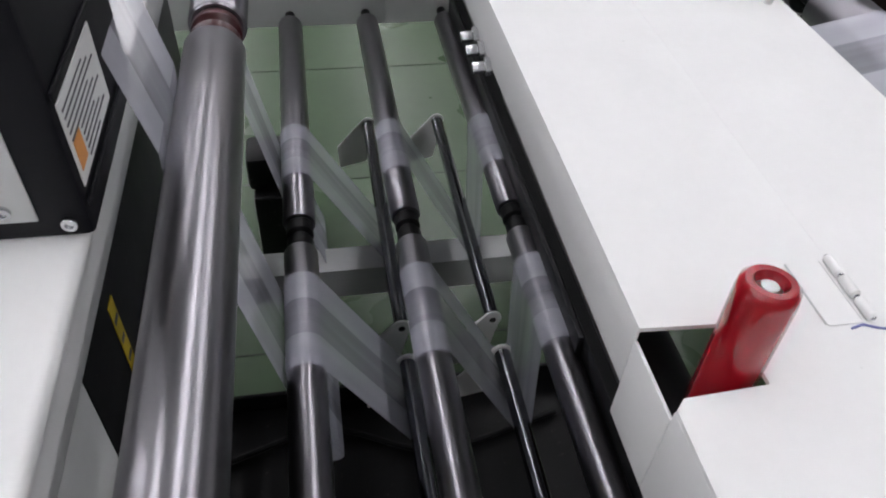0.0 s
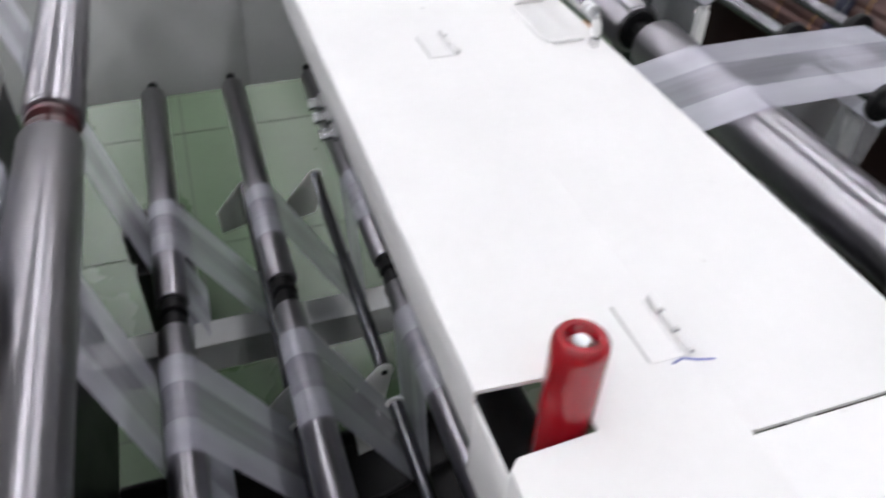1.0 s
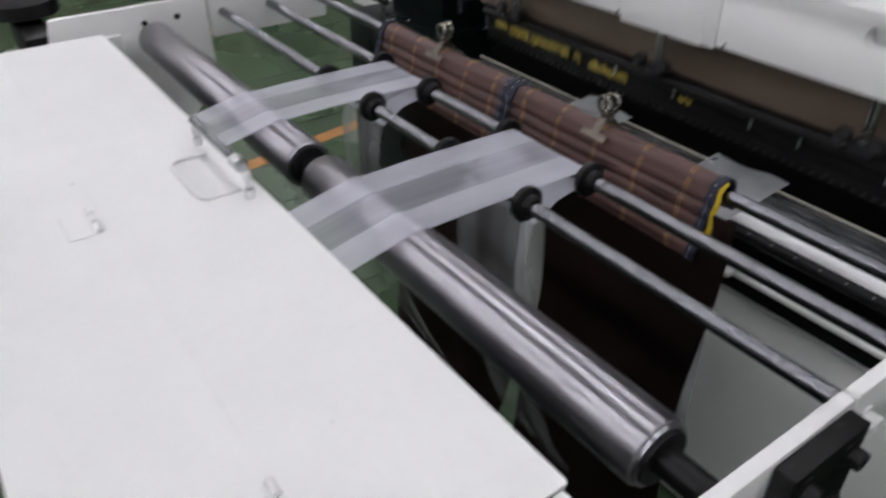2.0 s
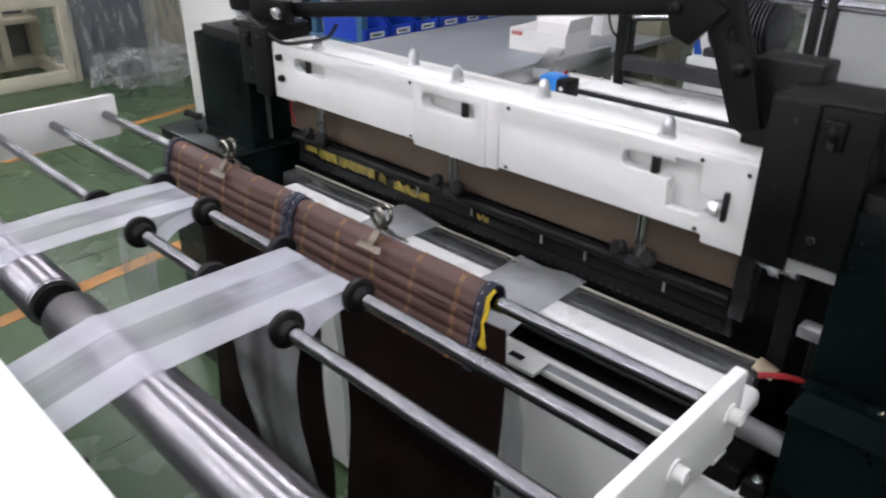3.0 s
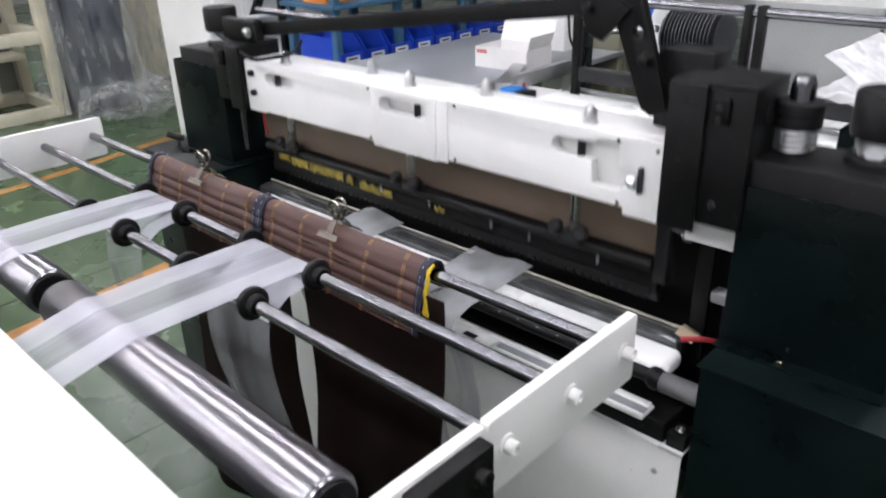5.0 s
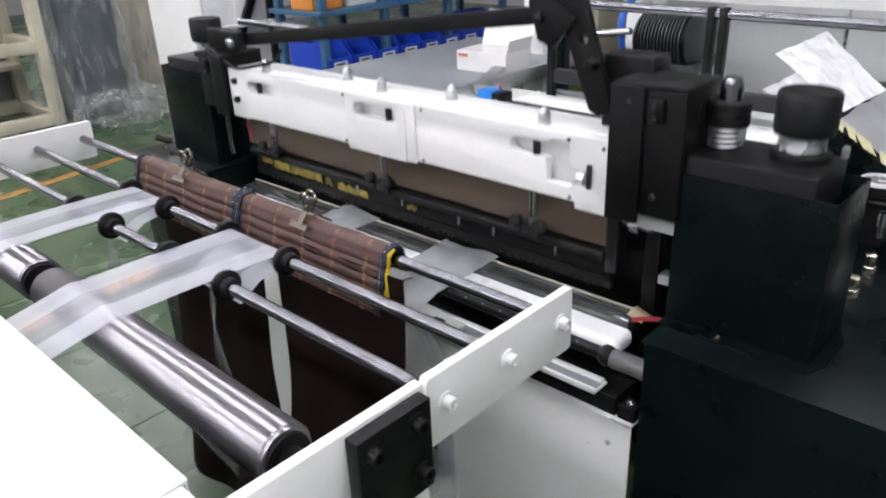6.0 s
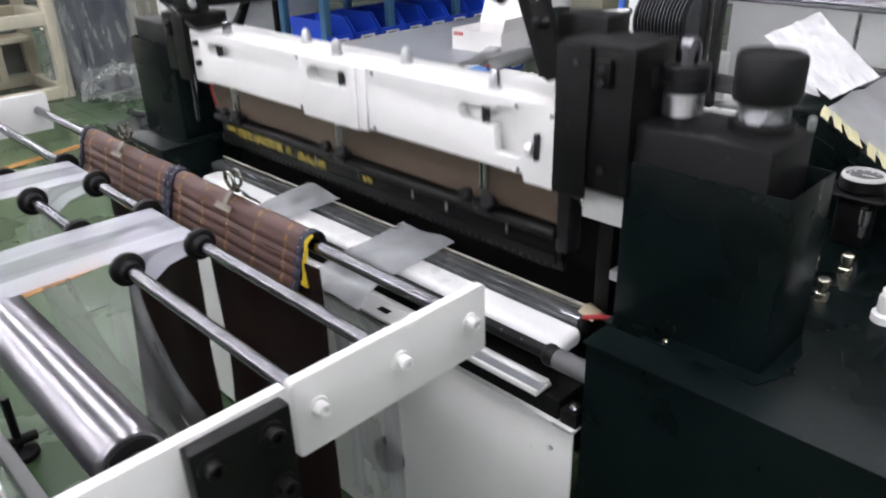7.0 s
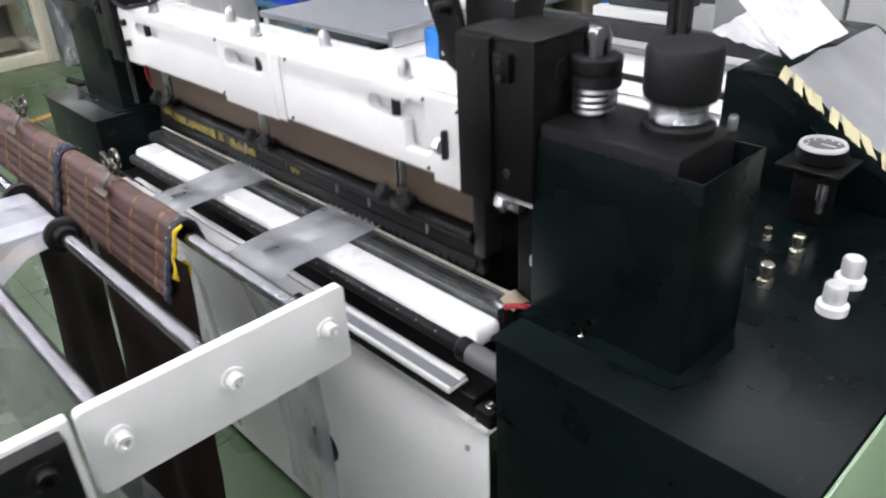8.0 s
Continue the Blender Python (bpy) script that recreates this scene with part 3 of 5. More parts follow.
part("guide_block", box(0.402 + dx, 0.466 + dx, 0.040, 0.136, 0.925 + dz, 0.985 + dz, 0.003), GREYWALL, bed, "worn white guide block")
part("rear_guard", box(0.52 + dx, 0.53 + dx, 0.045, 1.45, 0.35 + dz, 0.90 + dz, 0.002), BLACK, bed, "black rear guard plate")
part("cable", tube(smooth_path([(0.40 + dx, 0.118, 0.735 + dz), (0.415 + dx, 0.085, 0.742 + dz), (0.435 + dx, 0.055, 0.735 + dz), (0.46 + dx, 0.035, 0.72 + dz)], 6), 0.0055), REDWIRE, bed, "red cable")

panel = thing("front_panel", "white sheet metal front panel below the sealing bed", "machine panel", (0.268, 0.75, 0.0))
part("sheet_metal", box(0, 0.004, -0.715, 0.72, 0.02, 0.602, 0.001), WHITE, panel)
part("top_flange", box(0.004, 0.05, -0.715, 0.72, 0.598, 0.602, 0.001), WHITE, panel)
cap_screw(panel, (0, -0.672, 0.548), (-1, 0, 0), 0.005, 0.004, ZINC, False)
port = part("port", lathe((-0.020, -0.230, 0.268), (0.0, -0.230, 0.268), [(0, 0.036), (0.2, 0.044), (1, 0.044), (1, 0.034), (0.5, 0.030)], 28), RUBBER, panel, "black rubber ringed port")
part("port_ring", lathe((-0.024, -0.230, 0.268), (-0.0205, -0.230, 0.268), [(0, 0.030), (0, 0.034), (1, 0.036), (1, 0.028)], 28), GLASSY, port, "bright port ring")


def station_body(y0, y1, name, label):
    """The dark cabinet under a column, with its cover box."""
    t = thing(name, label, "machine cabinet", (0.28, (y0 + y1) / 2, 0.0), "dark green cabinets")
    w = (y1 - y0) / 2
    part("body", box(0, 1.35, -w, w, 0.0, 0.776, 0.006), GREEN, t, "dark green hammer-paint body")
    part("top_plate", box(-0.004, 1.354, -w - 0.004, w + 0.004, 0.7765, 0.7815, 0.002), GREEN, t)
    return t


body_near = station_body(-0.412, 0.030, "machine_cabinet", "dark green cabinet carrying the press column and gauge")
part("front_door", box(0.004, 1.346, -0.2315, -0.2262, 0.05, 0.7760, 0.002), TRIM, body_near, "pale green front door")
body_far = station_body(1.470, 1.858, "machine_cabinet", "dark green far cabinet carrying the press column")


def cover_box(y0, y1, open_to, label):
    """Folded sheet box round the column foot, open at the top."""
    t = thing("column_box", label, "cover box", (0.372, (y0 + y1) / 2, 0.7815), "column boxes")
    w, d, h = (y1 - y0) / 2, 0.150, 0.272
    part("front_wall", box(0, 0.003, -w, w, 0, h, 0.001), GREEN, t)
    part("back_wall", box(d - 0.003, d, -w, w, 0, h, 0.001), GREEN, t)
    part("side_wall", box(0.003, d - 0.003, -w, -w + 0.003, 0, h, 0.001), GREEN, t)
    part("side_wall", box(0.003, d - 0.003, w - 0.003, w, 0, h, 0.001), GREEN, t)
    part("foot_flange", plate([(-0.028, -w - 0.004), (-0.028, w), (0, w), (0, -w), (d, -w), (d - 0.05, -w - 0.022), (0.01, -w - 0.022)], (), 0.003, Matrix.Translation((0, 0, 0.0))), GREEN, t)
    cap_screw(t, (-0.014, 0.02, 0.003), (0, 0, 1), 0.0045, 0.004, BRASS, False, "screw", "brass screw")
    return t


cover_box(-0.207, 0.040, -1, "dark green folded sheet box open at the top")
cover_box(1.500, 1.752, 1, "dark green sheet box round the far column")
stop = thing("wing_screw", "small black wing screw on the far dark green cabinet", "screw", (0.365, 1.800, 0.7815))
part("stud", rod((0, 0, 0), (0, 0, 0.022), 0.0075, 14), ZINC, stop, "bright stud")
part("wing", tube([(0.016, -0.014, 0.022), (0.0, 0.0, 0.026), (-0.020, 0.020, 0.036)], 0.0100), BLACK, stop)

# ---- moving press head ----
HEAD_DOWN = 1.0
head = thing("press_head", "white press beam with black end columns, moving up and down", "press", (0.37, 0.75, HEAD_DOWN))


def hp(name, bm, mat, label="", parent=None, smooth=True):
    """A part of the head, built at its place in the hall with the head down."""
    bm.transform(Matrix.Translation((-0.37, -0.75, -HEAD_DOWN)))
    return part(name, bm, mat, parent or head, label, smooth)


def face(outline, holes, x, depth, bevel=0.0025):
    m = FACE_X.copy()
    m.translation = (x, 0, 0)
    return plate(outline, holes, depth, m, bevel)


slot = lambda a, b, z, h: rounded(a, b, z - h / 2, z + h / 2, h * 0.49, 6)
RECESS = [(0.391 + 0.014 * math.cos(radians(a)) - 0.014, 1.026 + 0.014 * math.sin(radians(a))) for a in range(-90, 91, 20)] + [(0.300, 1.040), (0.296, 1.047), (0.254, 1.047), (0.252, 1.006), (0.228, 1.000), (0.208, 1.003), (0.206, 0.972), (0.246, 0.974), (0.250, 0.966), (0.303, 0.966), (0.306, 1.010)]
beam = hp("beam", face([(0.168, 0.925), (0.168, 1.066), (1.372, 1.066), (1.372, 0.934), (1.30, 0.934), (1.30, 0.938), (0.24, 0.938), (0.24, 0.925)],
                       (slot(1.165, 1.285, 1.026, 0.030), slot(0.705, 0.845, 1.030, 0.032), RECESS), 0.372, 0.022), WHITE, "white painted press beam front")
part("beam_core", box(0.030, 0.126, -0.582, 0.622, -0.056, 0.0655, 0.003), WHITE, head, "white painted beam core")
hp("centre_panel", face([(0.676, 0.931), (0.676, 1.066), (0.872, 1.066), (0.872, 0.931)], (slot(0.705, 0.845, 1.030, 0.032),), 0.3655, 0.006), WHITE, "raised white centre panel")
hp("rib", box(0.3665, 0.3715, 0.646, 0.6755, 0.934, 1.065, 0.002), WHITE, "white vertical rib")
for y in (1.245, 0.745, 0.335):
    hp("slot_bolt", rod((0.384, y, 1.008), (0.384, y, 1.040), 0.0075, 16), DARKSTEEL, "dark adjusting bolt")
for y, z in ((1.338, 1.035), (1.335, 0.985)):
    hp("end_bolt", lathe((0.360, y, z), (0.373, y, z), [(0, 0.0075), (0.2, 0.0088), (1, 0.0088)], 6), BLACK, "black end bolt")
for y, z in ((0.885, 1.056), (0.885, 0.945), (0.628, 1.056), (0.628, 0.945), (0.182, 1.05), (0.255, 1.055), (0.25, 0.945)):
    hp("screw", rod((0.369, y, z), (0.373, y, z), 0.0032, 10, 0.0005), DARKSTEEL)
hp("side_bolt", rod((0.374, 0.205, 0.988), (0.374, 0.236, 0.990), 0.0075, 16), ZINC, "zinc side bolt")
hp("side_nut", lathe((0.370, 0.216, 0.989), (0.370, 0.228, 0.990), [(0, 0.0125), (1, 0.0125)], 6), ZINC, "hexagon nut")
hp("side_bracket", box(0.362, 0.3715, 0.203, 0.211, 0.972, 1.018, 0.002), DARKSTEEL, "dark bolt bracket")
for x, y in ((0.405, 1.232), (0.458, 0.966), (0.416, 0.798), (0.451, 0.612), (0.405, 0.334)):
    hp("dome_nut", lathe((x, y, 1.064), (x, y, 1.098), [(0, 0.015), (0.12, 0.015), (0.15, 0.0115), (0.55, 0.0115), (0.85, 0.009), (1, 0.003)], 12), ZINC, "bright domed nut")
# tool holder below the beam
hp("heater_plate", box(0.425, 0.447, 0.190, 1.40, 0.838, 0.936, 0.004), PTFE, "brown cloth covered heater plate")
hp("clamp_bar", rod((0.402, 0.185, 0.832), (0.402, 1.35, 0.832), 0.0115, 20), BLACK, "black clamp bar")
hp("blade_holder", box(0.412, 0.436, 0.180, 1.35, 0.772, 0.828, 0.003), BLACK, "black blade holder")
hp("blade", box(0.418, 0.430, 0.180, 1.35, 0.756, 0.772, 0.001), DARKSTEEL, "dark steel sealing blade")
for a, b, za, zb in ((1.272, 1.318, 0.798, 0.820), (1.050, 1.262, 0.792, 0.819), (1.012, 1.035, 0.792, 0.812), (0.870, 0.985, 0.787, 0.806), (0.700, 0.730, 0.796, 0.806)):
    m = max(4, int((b - a) / 0.009))
    low = [(a + (b - a) * k / m, za + 0.013 * noise.noise((a * 31 + k * 0.9, 1, 0))) for k in range(m + 1)]
    top = [(b - (b - a) * k / m, zb + 0.016 * noise.noise((a * 17 + k * 0.8, 5, 0))) for k in range(m + 1)]
    hp("insulator", face(low + top, (), 0.4092, 0.0026, 0), OCHRE, "torn stained yellow insulating strip")
teeth = [(1.35, 0.786), (0.19, 0.786)]
for k in range(60):
    y = 0.19 + k * 0.0193
    teeth += [(y, 0.766), (y + 0.010, 0.766), (y + 0.010, 0.758), (y + 0.0193, 0.758)]
hp("comb", face(teeth, (), 0.409, 0.0028, 0), BLACK, "black toothed comb strip")
for y in (0.30, 0.46, 0.56, 0.74, 0.90, 1.18):
    hp("pin", rod((0.404, y, 0.800), (0.404, y, 0.822), 0.0028, 10, 0.0006), ZINC, "bright pin")
for y in (1.225, 0.785, 0.350):
    hp("clamp_bolt", rod((0.396, y, 0.845), (0.396, y, 0.938), 0.0095, 16), ZINC, "zinc clamp bolt")
    hp("clamp_block", box(0.382, 0.412, y - 0.020, y + 0.020, 0.836, 0.858, 0.004), DARKSTEEL, "dark clamp block")
    for s in (-1, 1):
        hp("clamp_knob", lathe((0.384, y + 0.026 * s, 0.862), (0.366, y + 0.030 * s, 0.868), [(0, 0.010), (0.2, 0.0145), (0.8, 0.0145), (1, 0.011)], 18), KNOB, "black clamp knob")
hp("end_clamp", box(0.40, 0.44, 0.160, 0.186, 0.80, 0.93, 0.004), DARKSTEEL, "dark end clamp")
hp("end_stud", rod((0.42, 0.10, 0.905), (0.42, 0.165, 0.905), 0.010, 18), ZINC, "zinc end stud")
hp("end_nut", lathe((0.42, 0.125, 0.905), (0.42, 0.142, 0.905), [(0, 0.017), (1, 0.017)], 6), ZINC, "zinc hexagon nut")
hp("red_lead", tube([(0.40, 1.352, 0.935), (0.40, 1.355, 0.90), (0.405, 1.35, 0.86)], 0.0032), REDWIRE, "red lead")
# end columns
for s, yc in ((1, 0.101), (-1, 1.442)):
    y_in = yc + s * 0.066
    lo, hi = sorted((yc - s * 0.066, y_in))
    top = 1.168 if s > 0 else 1.096
    hp("column", box(0.366, 0.490, lo, hi, 0.948, top, 0.003), BLACK, "black machined end column")
    a, b = sorted((yc + s * 0.004, y_in + s * 0.0005))
    hp("column_plate", box(0.3575, 0.3655, a, b, 0.932, top + 0.002, 0.002), BLACK, "black column face plate")
    if s < 0:
        hp("slide", rod((0.40, 1.455, 0.80), (0.40, 1.455, 0.9475), 0.009, 20), CHROME, "bright guide rod below the column")
    hp("cap", box(0.3655, 0.491, lo, hi, top + 0.0005, top + 0.005, 0.001), BLACK, "black cap plate")
    hp("catch", box(0.355, 0.3655, yc - s * 0.018 - 0.014, yc - s * 0.018 + 0.014, top - 0.053, top - 0.013, 0.003), BLACK)
    for z in (top - 0.026, top - 0.046):
        hp("screw", rod((0.350, yc - s * 0.018, z), (0.356, yc - s * 0.018, z), 0.005, 12, 0.001), DARKSTEEL)
    hp("screw", rod((0.355, yc + s * 0.03, top - 0.023), (0.3585, yc + s * 0.03, top - 0.023), 0.004, 12, 0.001), DARKSTEEL)
    hp("screw", rod((0.362, yc - s * 0.02, 0.985), (0.3665, yc - s * 0.02, 0.985), 0.006, 12, 0.001), DARKSTEEL)
    hp("bore", lathe((0.425, yc - s * 0.0675, top - 0.043), (0.425, yc - s * 0.0655, top - 0.043), [(0, 0.016), (1, 0.016), (1, 0.011), (0.4, 0.011)], 24), DARKSTEEL, "bored hole")
hp("block", box(0.450, 0.515, 0.141, 0.239, 1.0665, 1.198, 0.004), BLACK, "black block beside the lever")
# lever and link across the top
hp("lever", face([(0.196, 1.104), (0.224, 1.092), (0.243, 1.102), (0.352, 1.356), (0.282, 1.356), (0.226, 1.195)], (slot(0.250, 0.268, 1.225, 0.0176),), 0.412, 0.016, 0.002), BLACK, "black lever arm")
hp("lever_cheek", face([(0.268, 1.262), (0.352, 1.310), (0.372, 1.285), (0.350, 1.218), (0.318, 1.206)], (), 0.400, 0.0115, 0.003), BLACK, "black lever cheek")
hp("link_bar", face([(0.330, 1.246), (0.330, 1.280), (1.372, 1.150), (1.372, 1.116)], (), 0.4295, 0.012, 0.002), BLACK, "long black link bar")
for y, z in ((0.344, 1.259), (0.236, 1.186)):
    hp("pivot", lathe((0.388, y, z), (0.412, y, z), [(0, 0.005), (0.1, 0.009), (0.8, 0.009), (1, 0.012)], 20), BLACK, "black pivot bolt")
hp("crank", box(0.40, 0.428, 1.345, 1.50, 1.106, 1.160, 0.006), BLACK, "black far crank")
hp("crank_nut", lathe((0.385, 1.375, 1.128), (0.40, 1.375, 1.128), [(0, 0.009), (0.2, 0.014), (1, 0.014)], 16), ZINC, "zinc crank nut")
hp("air_hose", tube(smooth_path([(0.38, 1.50, 1.12), (0.372, 1.42, 1.10), (0.368, 1.33, 1.072), (0.38, 1.25, 1.082), (0.395, 1.18, 1.10), (0.40, 1.15, 1.13)], 6), 0.0045), RUBBER, "thin black air hose")
hp("cylinder", rod((0.45, 1.40, 1.178), (0.45, 1.08, 1.178), 0.009, 16), CHROME, "slim steel cylinder")
# spring caps over the cover boxes
for s, ya, yb in ((1, -0.170, 0.034), (-1, 1.506, 1.716)):
    hp("slide_cap", box(0.379, 0.515, ya, yb, 0.90, 1.065, 0.003), KNOB, "black sliding cap in the box")
    c1, c2 = (0.002, -0.112) if s > 0 else (1.545, 1.62)
    for k in range(4) if s > 0 else ():
        z = 1.070 + 0.0088 * k
        ring = [(0.452 + 0.028 * math.cos(a * math.pi / 12), c1 + 0.028 * math.sin(a * math.pi / 12), z + 0.0088 * a / 24) for a in range(25)]
        hp("spring_coil", tube(ring, 0.0026, 8), ZINC, "bright spring coil")
    if s > 0:
        hp("spring_nut", lathe((0.452, c1, 1.104), (0.452, c1, 1.146), [(0, 0.030), (0.06, 0.034), (0.42, 0.034), (0.46, 0.030), (0.52, 0.030), (0.56, 0.034), (0.94, 0.034), (1, 0.031)], 32), KNOB, "black spring nut")
        hp("spindle", lathe((0.452, c1, 1.06), (0.452, c1, 1.182), [(0, 0.018), (0.9, 0.018), (1, 0.013)], 24), CHROME, "bright spindle")
    hp("knob_foot", lathe((0.470, c2, 1.065), (0.470, c2, 1.078), [(0, 0.046), (0.8, 0.046), (1, 0.043)], 36), KNOB, "black knob foot")
    hp("knob_neck", lathe((0.470, c2, 1.078), (0.470, c2, 1.106), [(0, 0.033), (0.12, 0.036), (0.2, 0.033), (0.36, 0.036), (0.44, 0.033), (0.6, 0.036), (0.68, 0.033), (0.9, 0.036), (1, 0.034)], 36), ZINC, "bright threaded neck")
    knob = bmesh.new()
    knob = lathe((0.470, c2, 1.104), (0.470, c2, 1.172), [(0, 0.040), (0.04, 0.0445), (0.16, 0.0465), (0.92, 0.0465), (1, 0.043), (1, 0.036), (0.985, 0.033)], 48, knob)
    hp("knob", knob, KNOB, "large black adjusting knob")
    hp("grub", rod((0.505, c2 - 0.055 * s, 1.066), (0.505, c2 - 0.055 * s, 1.084), 0.006, 12), ZINC, "small zinc stud")

# film entering the press
FLAPS = []
for n, (y0, y1) in enumerate(LANES):
    t = thing("film_end", "clear film end lying across the white bar into the press", "film", (0.195, (y0 + y1) / 2, 0.735), "film ends")
    prof = [(-0.02, -0.03), (0.0, -0.006), (0.04, 0.002), (0.09, 0.004), (0.15, 0.006), (0.21, 0.008), (0.245, 0.008)]
    part("web", sheet(prof, (y0 - y1) / 2, (y1 - y0) / 2, 12, 0.007, 8.0 + n), FLAPFILM, t)
    part("fold", sheet([(x, z + 0.0007) for x, z in prof], (y0 - y1) / 2, (y0 - y1) * 0.16, 6, 0.007, 8.0 + n), FLAPFILM, t, "folded edge of the film")
    part("fold", sheet([(x, z + 0.0007) for x, z in prof], (y1 - y0) * 0.18, (y1 - y0) / 2, 6, 0.007, 8.0 + n), FLAPFILM, t, "folded edge of the film")
    FLAPS.append(t)
    rise = [(0.236, 0.12), (0.238, 0.25), (0.236, 0.40), (0.226, 0.55), (0.205, 0.64), (0.176, 0.70)]
    ya, w = y0 - (0.034 if n == 0 else 0), y1 - y0 + (0.034 if n == 0 else 0)
    rt = thing("plastic_film", "translucent film strip rising to the sealing bed", "film", (0.236, ya, 0.12), "film strips")
    part("web", sheet([(x - 0.236, z - 0.12) for x, z in rise], 0, w, 6, 0.005, 12.0 + n), FILMWIDE, rt)
    part("gusset", sheet([(x - 0.2375, z - 0.12) for x, z in rise], 0.002, w * 0.27, 4, 0.005, 12.0 + n), FILM, rt, "folded gusset of the film")
    part("gusset", sheet([(x - 0.2375, z - 0.12) for x, z in rise], w * 0.73, w - 0.002, 4, 0.005, 12.0 + n), FILM, rt, "folded gusset of the film")


# ---- hinged white cover over the middle of the machine ----
T = 0.965
SKIRT = 0.900
table = thing("machine_cover", "white powder-coated cover with hinged lid and cut-out", "machine cover", (-0.68, 0.67, 0.80))
dx, dy, dz = 0.68, -0.67, -0.80
m = Matrix.Translation((dx, dy, T - 0.004 + dz))
out = [(-0.860, -0.30), (-0.6877, -0.30), (-0.6877, 1.446), (-0.860, 1.446), (-0.860, 0.194), (-0.790, 0.190), (-0.790, 0.137), (-0.852, 0.134), (-0.860, 0.126)]
part("top_sheet", plate(out, (), 0.004, m, 0.0), WHITE, table)
part("lid", plate(rounded(-0.6875, -0.498, 0.105, 1.444, 0.003, 2), (), 0.004, m, 0.0), WHITE, table, "white hinged lid", False)
part("front_sheet", plate(rounded(-0.6875, -0.506, -0.30, 0.1025, 0.003, 2), (), 0.004, Matrix.Translation((dx, dy, T - 0.0045 + dz)), 0.001), WHITE, table)
part("skirt", box(-0.860 + dx, -0.857 + dx, 0.196 + dy, 1.446 + dy, SKIRT + dz, T - 0.0045 + dz, 0.001), WHITE, table)
part("skirt", box(-0.860 + dx, -0.857 + dx, -0.30 + dy, 0.128 + dy, 0.862 + dz, T - 0.0045 + dz, 0.001), WHITE, table)
part("skirt", box(-0.860 + dx, -0.857 + dx, 0.1285 + dy, 0.1955 + dy, 0.862 + dz, 0.950 + dz, 0.001), WHITE, table)
part("lid_skirt", box(-0.501 + dx, -0.498 + dx, 0.108 + dy, 1.444 + dy, T - 0.03 + dz, T - 0.005 + dz, 0.001), WHITE, table)
for hx, y in ((-0.690, 0.210), (-0.698, 0.722)):
    h = part("hinge", plate(rounded(-0.030, 0.0, -0.032, 0.032, 0.002, 2), (), 0.0009, Matrix.Translation((hx - 0.004 + dx, y + dy, T + 0.0003 + dz))), WHITE, table, "white painted hinge")
    for k in range(3):
        part("knuckle", rod((hx + dx, y + dy - 0.032 + 0.022 * k, T + 0.004 + dz), (hx + dx, y + dy - 0.0125 + 0.022 * k, T + 0.004 + dz), 0.0042, 14), WHITE, h)
    for k in range(2):
        part("leaf_edge", box(hx - 0.0355 + 0.0285 * k + dx, hx - 0.0347 + 0.0285 * k + dx, y + dy - 0.030, y + dy + 0.030, T + 0.0003 + dz, T + 0.0014 + dz, 0), GREYWALL, h)
    part("pin", rod((hx + dx, y + dy - 0.033, T + 0.004 + dz), (hx + dx, y + dy + 0.033, T + 0.004 + dz), 0.0022, 10), ZINC, h)
part("pen_mark", tube([(x + dx, y + dy, T + 0.0006 + dz) for x, y in ((-0.708, 0.174), (-0.698, 0.1765), (-0.688, 0.172), (-0.675, 0.169))], 0.0010, 5), PENMARK, table, "blue pen mark")
bow = [(-0.524, 0.690), (-0.566, 0.690), (-0.574, 0.698), (-0.577, 0.715), (-0.577, 0.795), (-0.574, 0.808), (-0.566, 0.815), (-0.524, 0.815)]
part("handle_frame", tube([(x + dx, y + dy, T + 0.0022 + dz) for x, y in bow], 0.0030, 8), WHITE, table, "white flat handle frame")
cap_screw(table, (-0.553 + dx, 0.036 + dy, T + dz), (0, 0, 1), 0.0068, 0.007, ZINC, True, "screw", "zinc screw")
# lifting handle on the lid
grip = [(-0.520, y, z) for y, z in ((0.668, T), (0.668, T + 0.022), (0.674, T + 0.032), (0.690, T + 0.036), (0.830, T + 0.036), (0.846, T + 0.032), (0.852, T + 0.022), (0.852, T))]
hb = part("lid_handle", tube([(x + dx, y + dy, z + dz) for x, y, z in smooth_path(grip, 4)], 0.0065, 10), WHITE, table, "white bow handle")
part("grip_bar", rod((-0.524 + dx, 0.690 + dy, T + 0.043 + dz), (-0.524 + dx, 0.845 + dy, T + 0.043 + dz), 0.0055, 14), CHROME, hb, "chrome bar")
part("grip_screw", lathe((-0.524 + dx, 0.672 + dy, T + 0.043 + dz), (-0.524 + dx, 0.694 + dy, T + 0.043 + dz), [(0, 0.006), (0.1, 0.009), (0.4, 0.009), (0.5, 0.007), (0.6, 0.009), (1, 0.009)], 16), ZINC, hb, "knurled zinc screw")
for k, y in enumerate((0.66, 0.70, 0.735)):
    part("latch_bolt", lathe((-0.861 + dx, y + dy, 0.900 + dz), (-0.882 + dx, y + dy, 0.898 + dz), [(0, 0.011), (0.3, 0.011), (0.35, 0.007), (1, 0.007)], 6), ZINC, table, "zinc latch bolt")

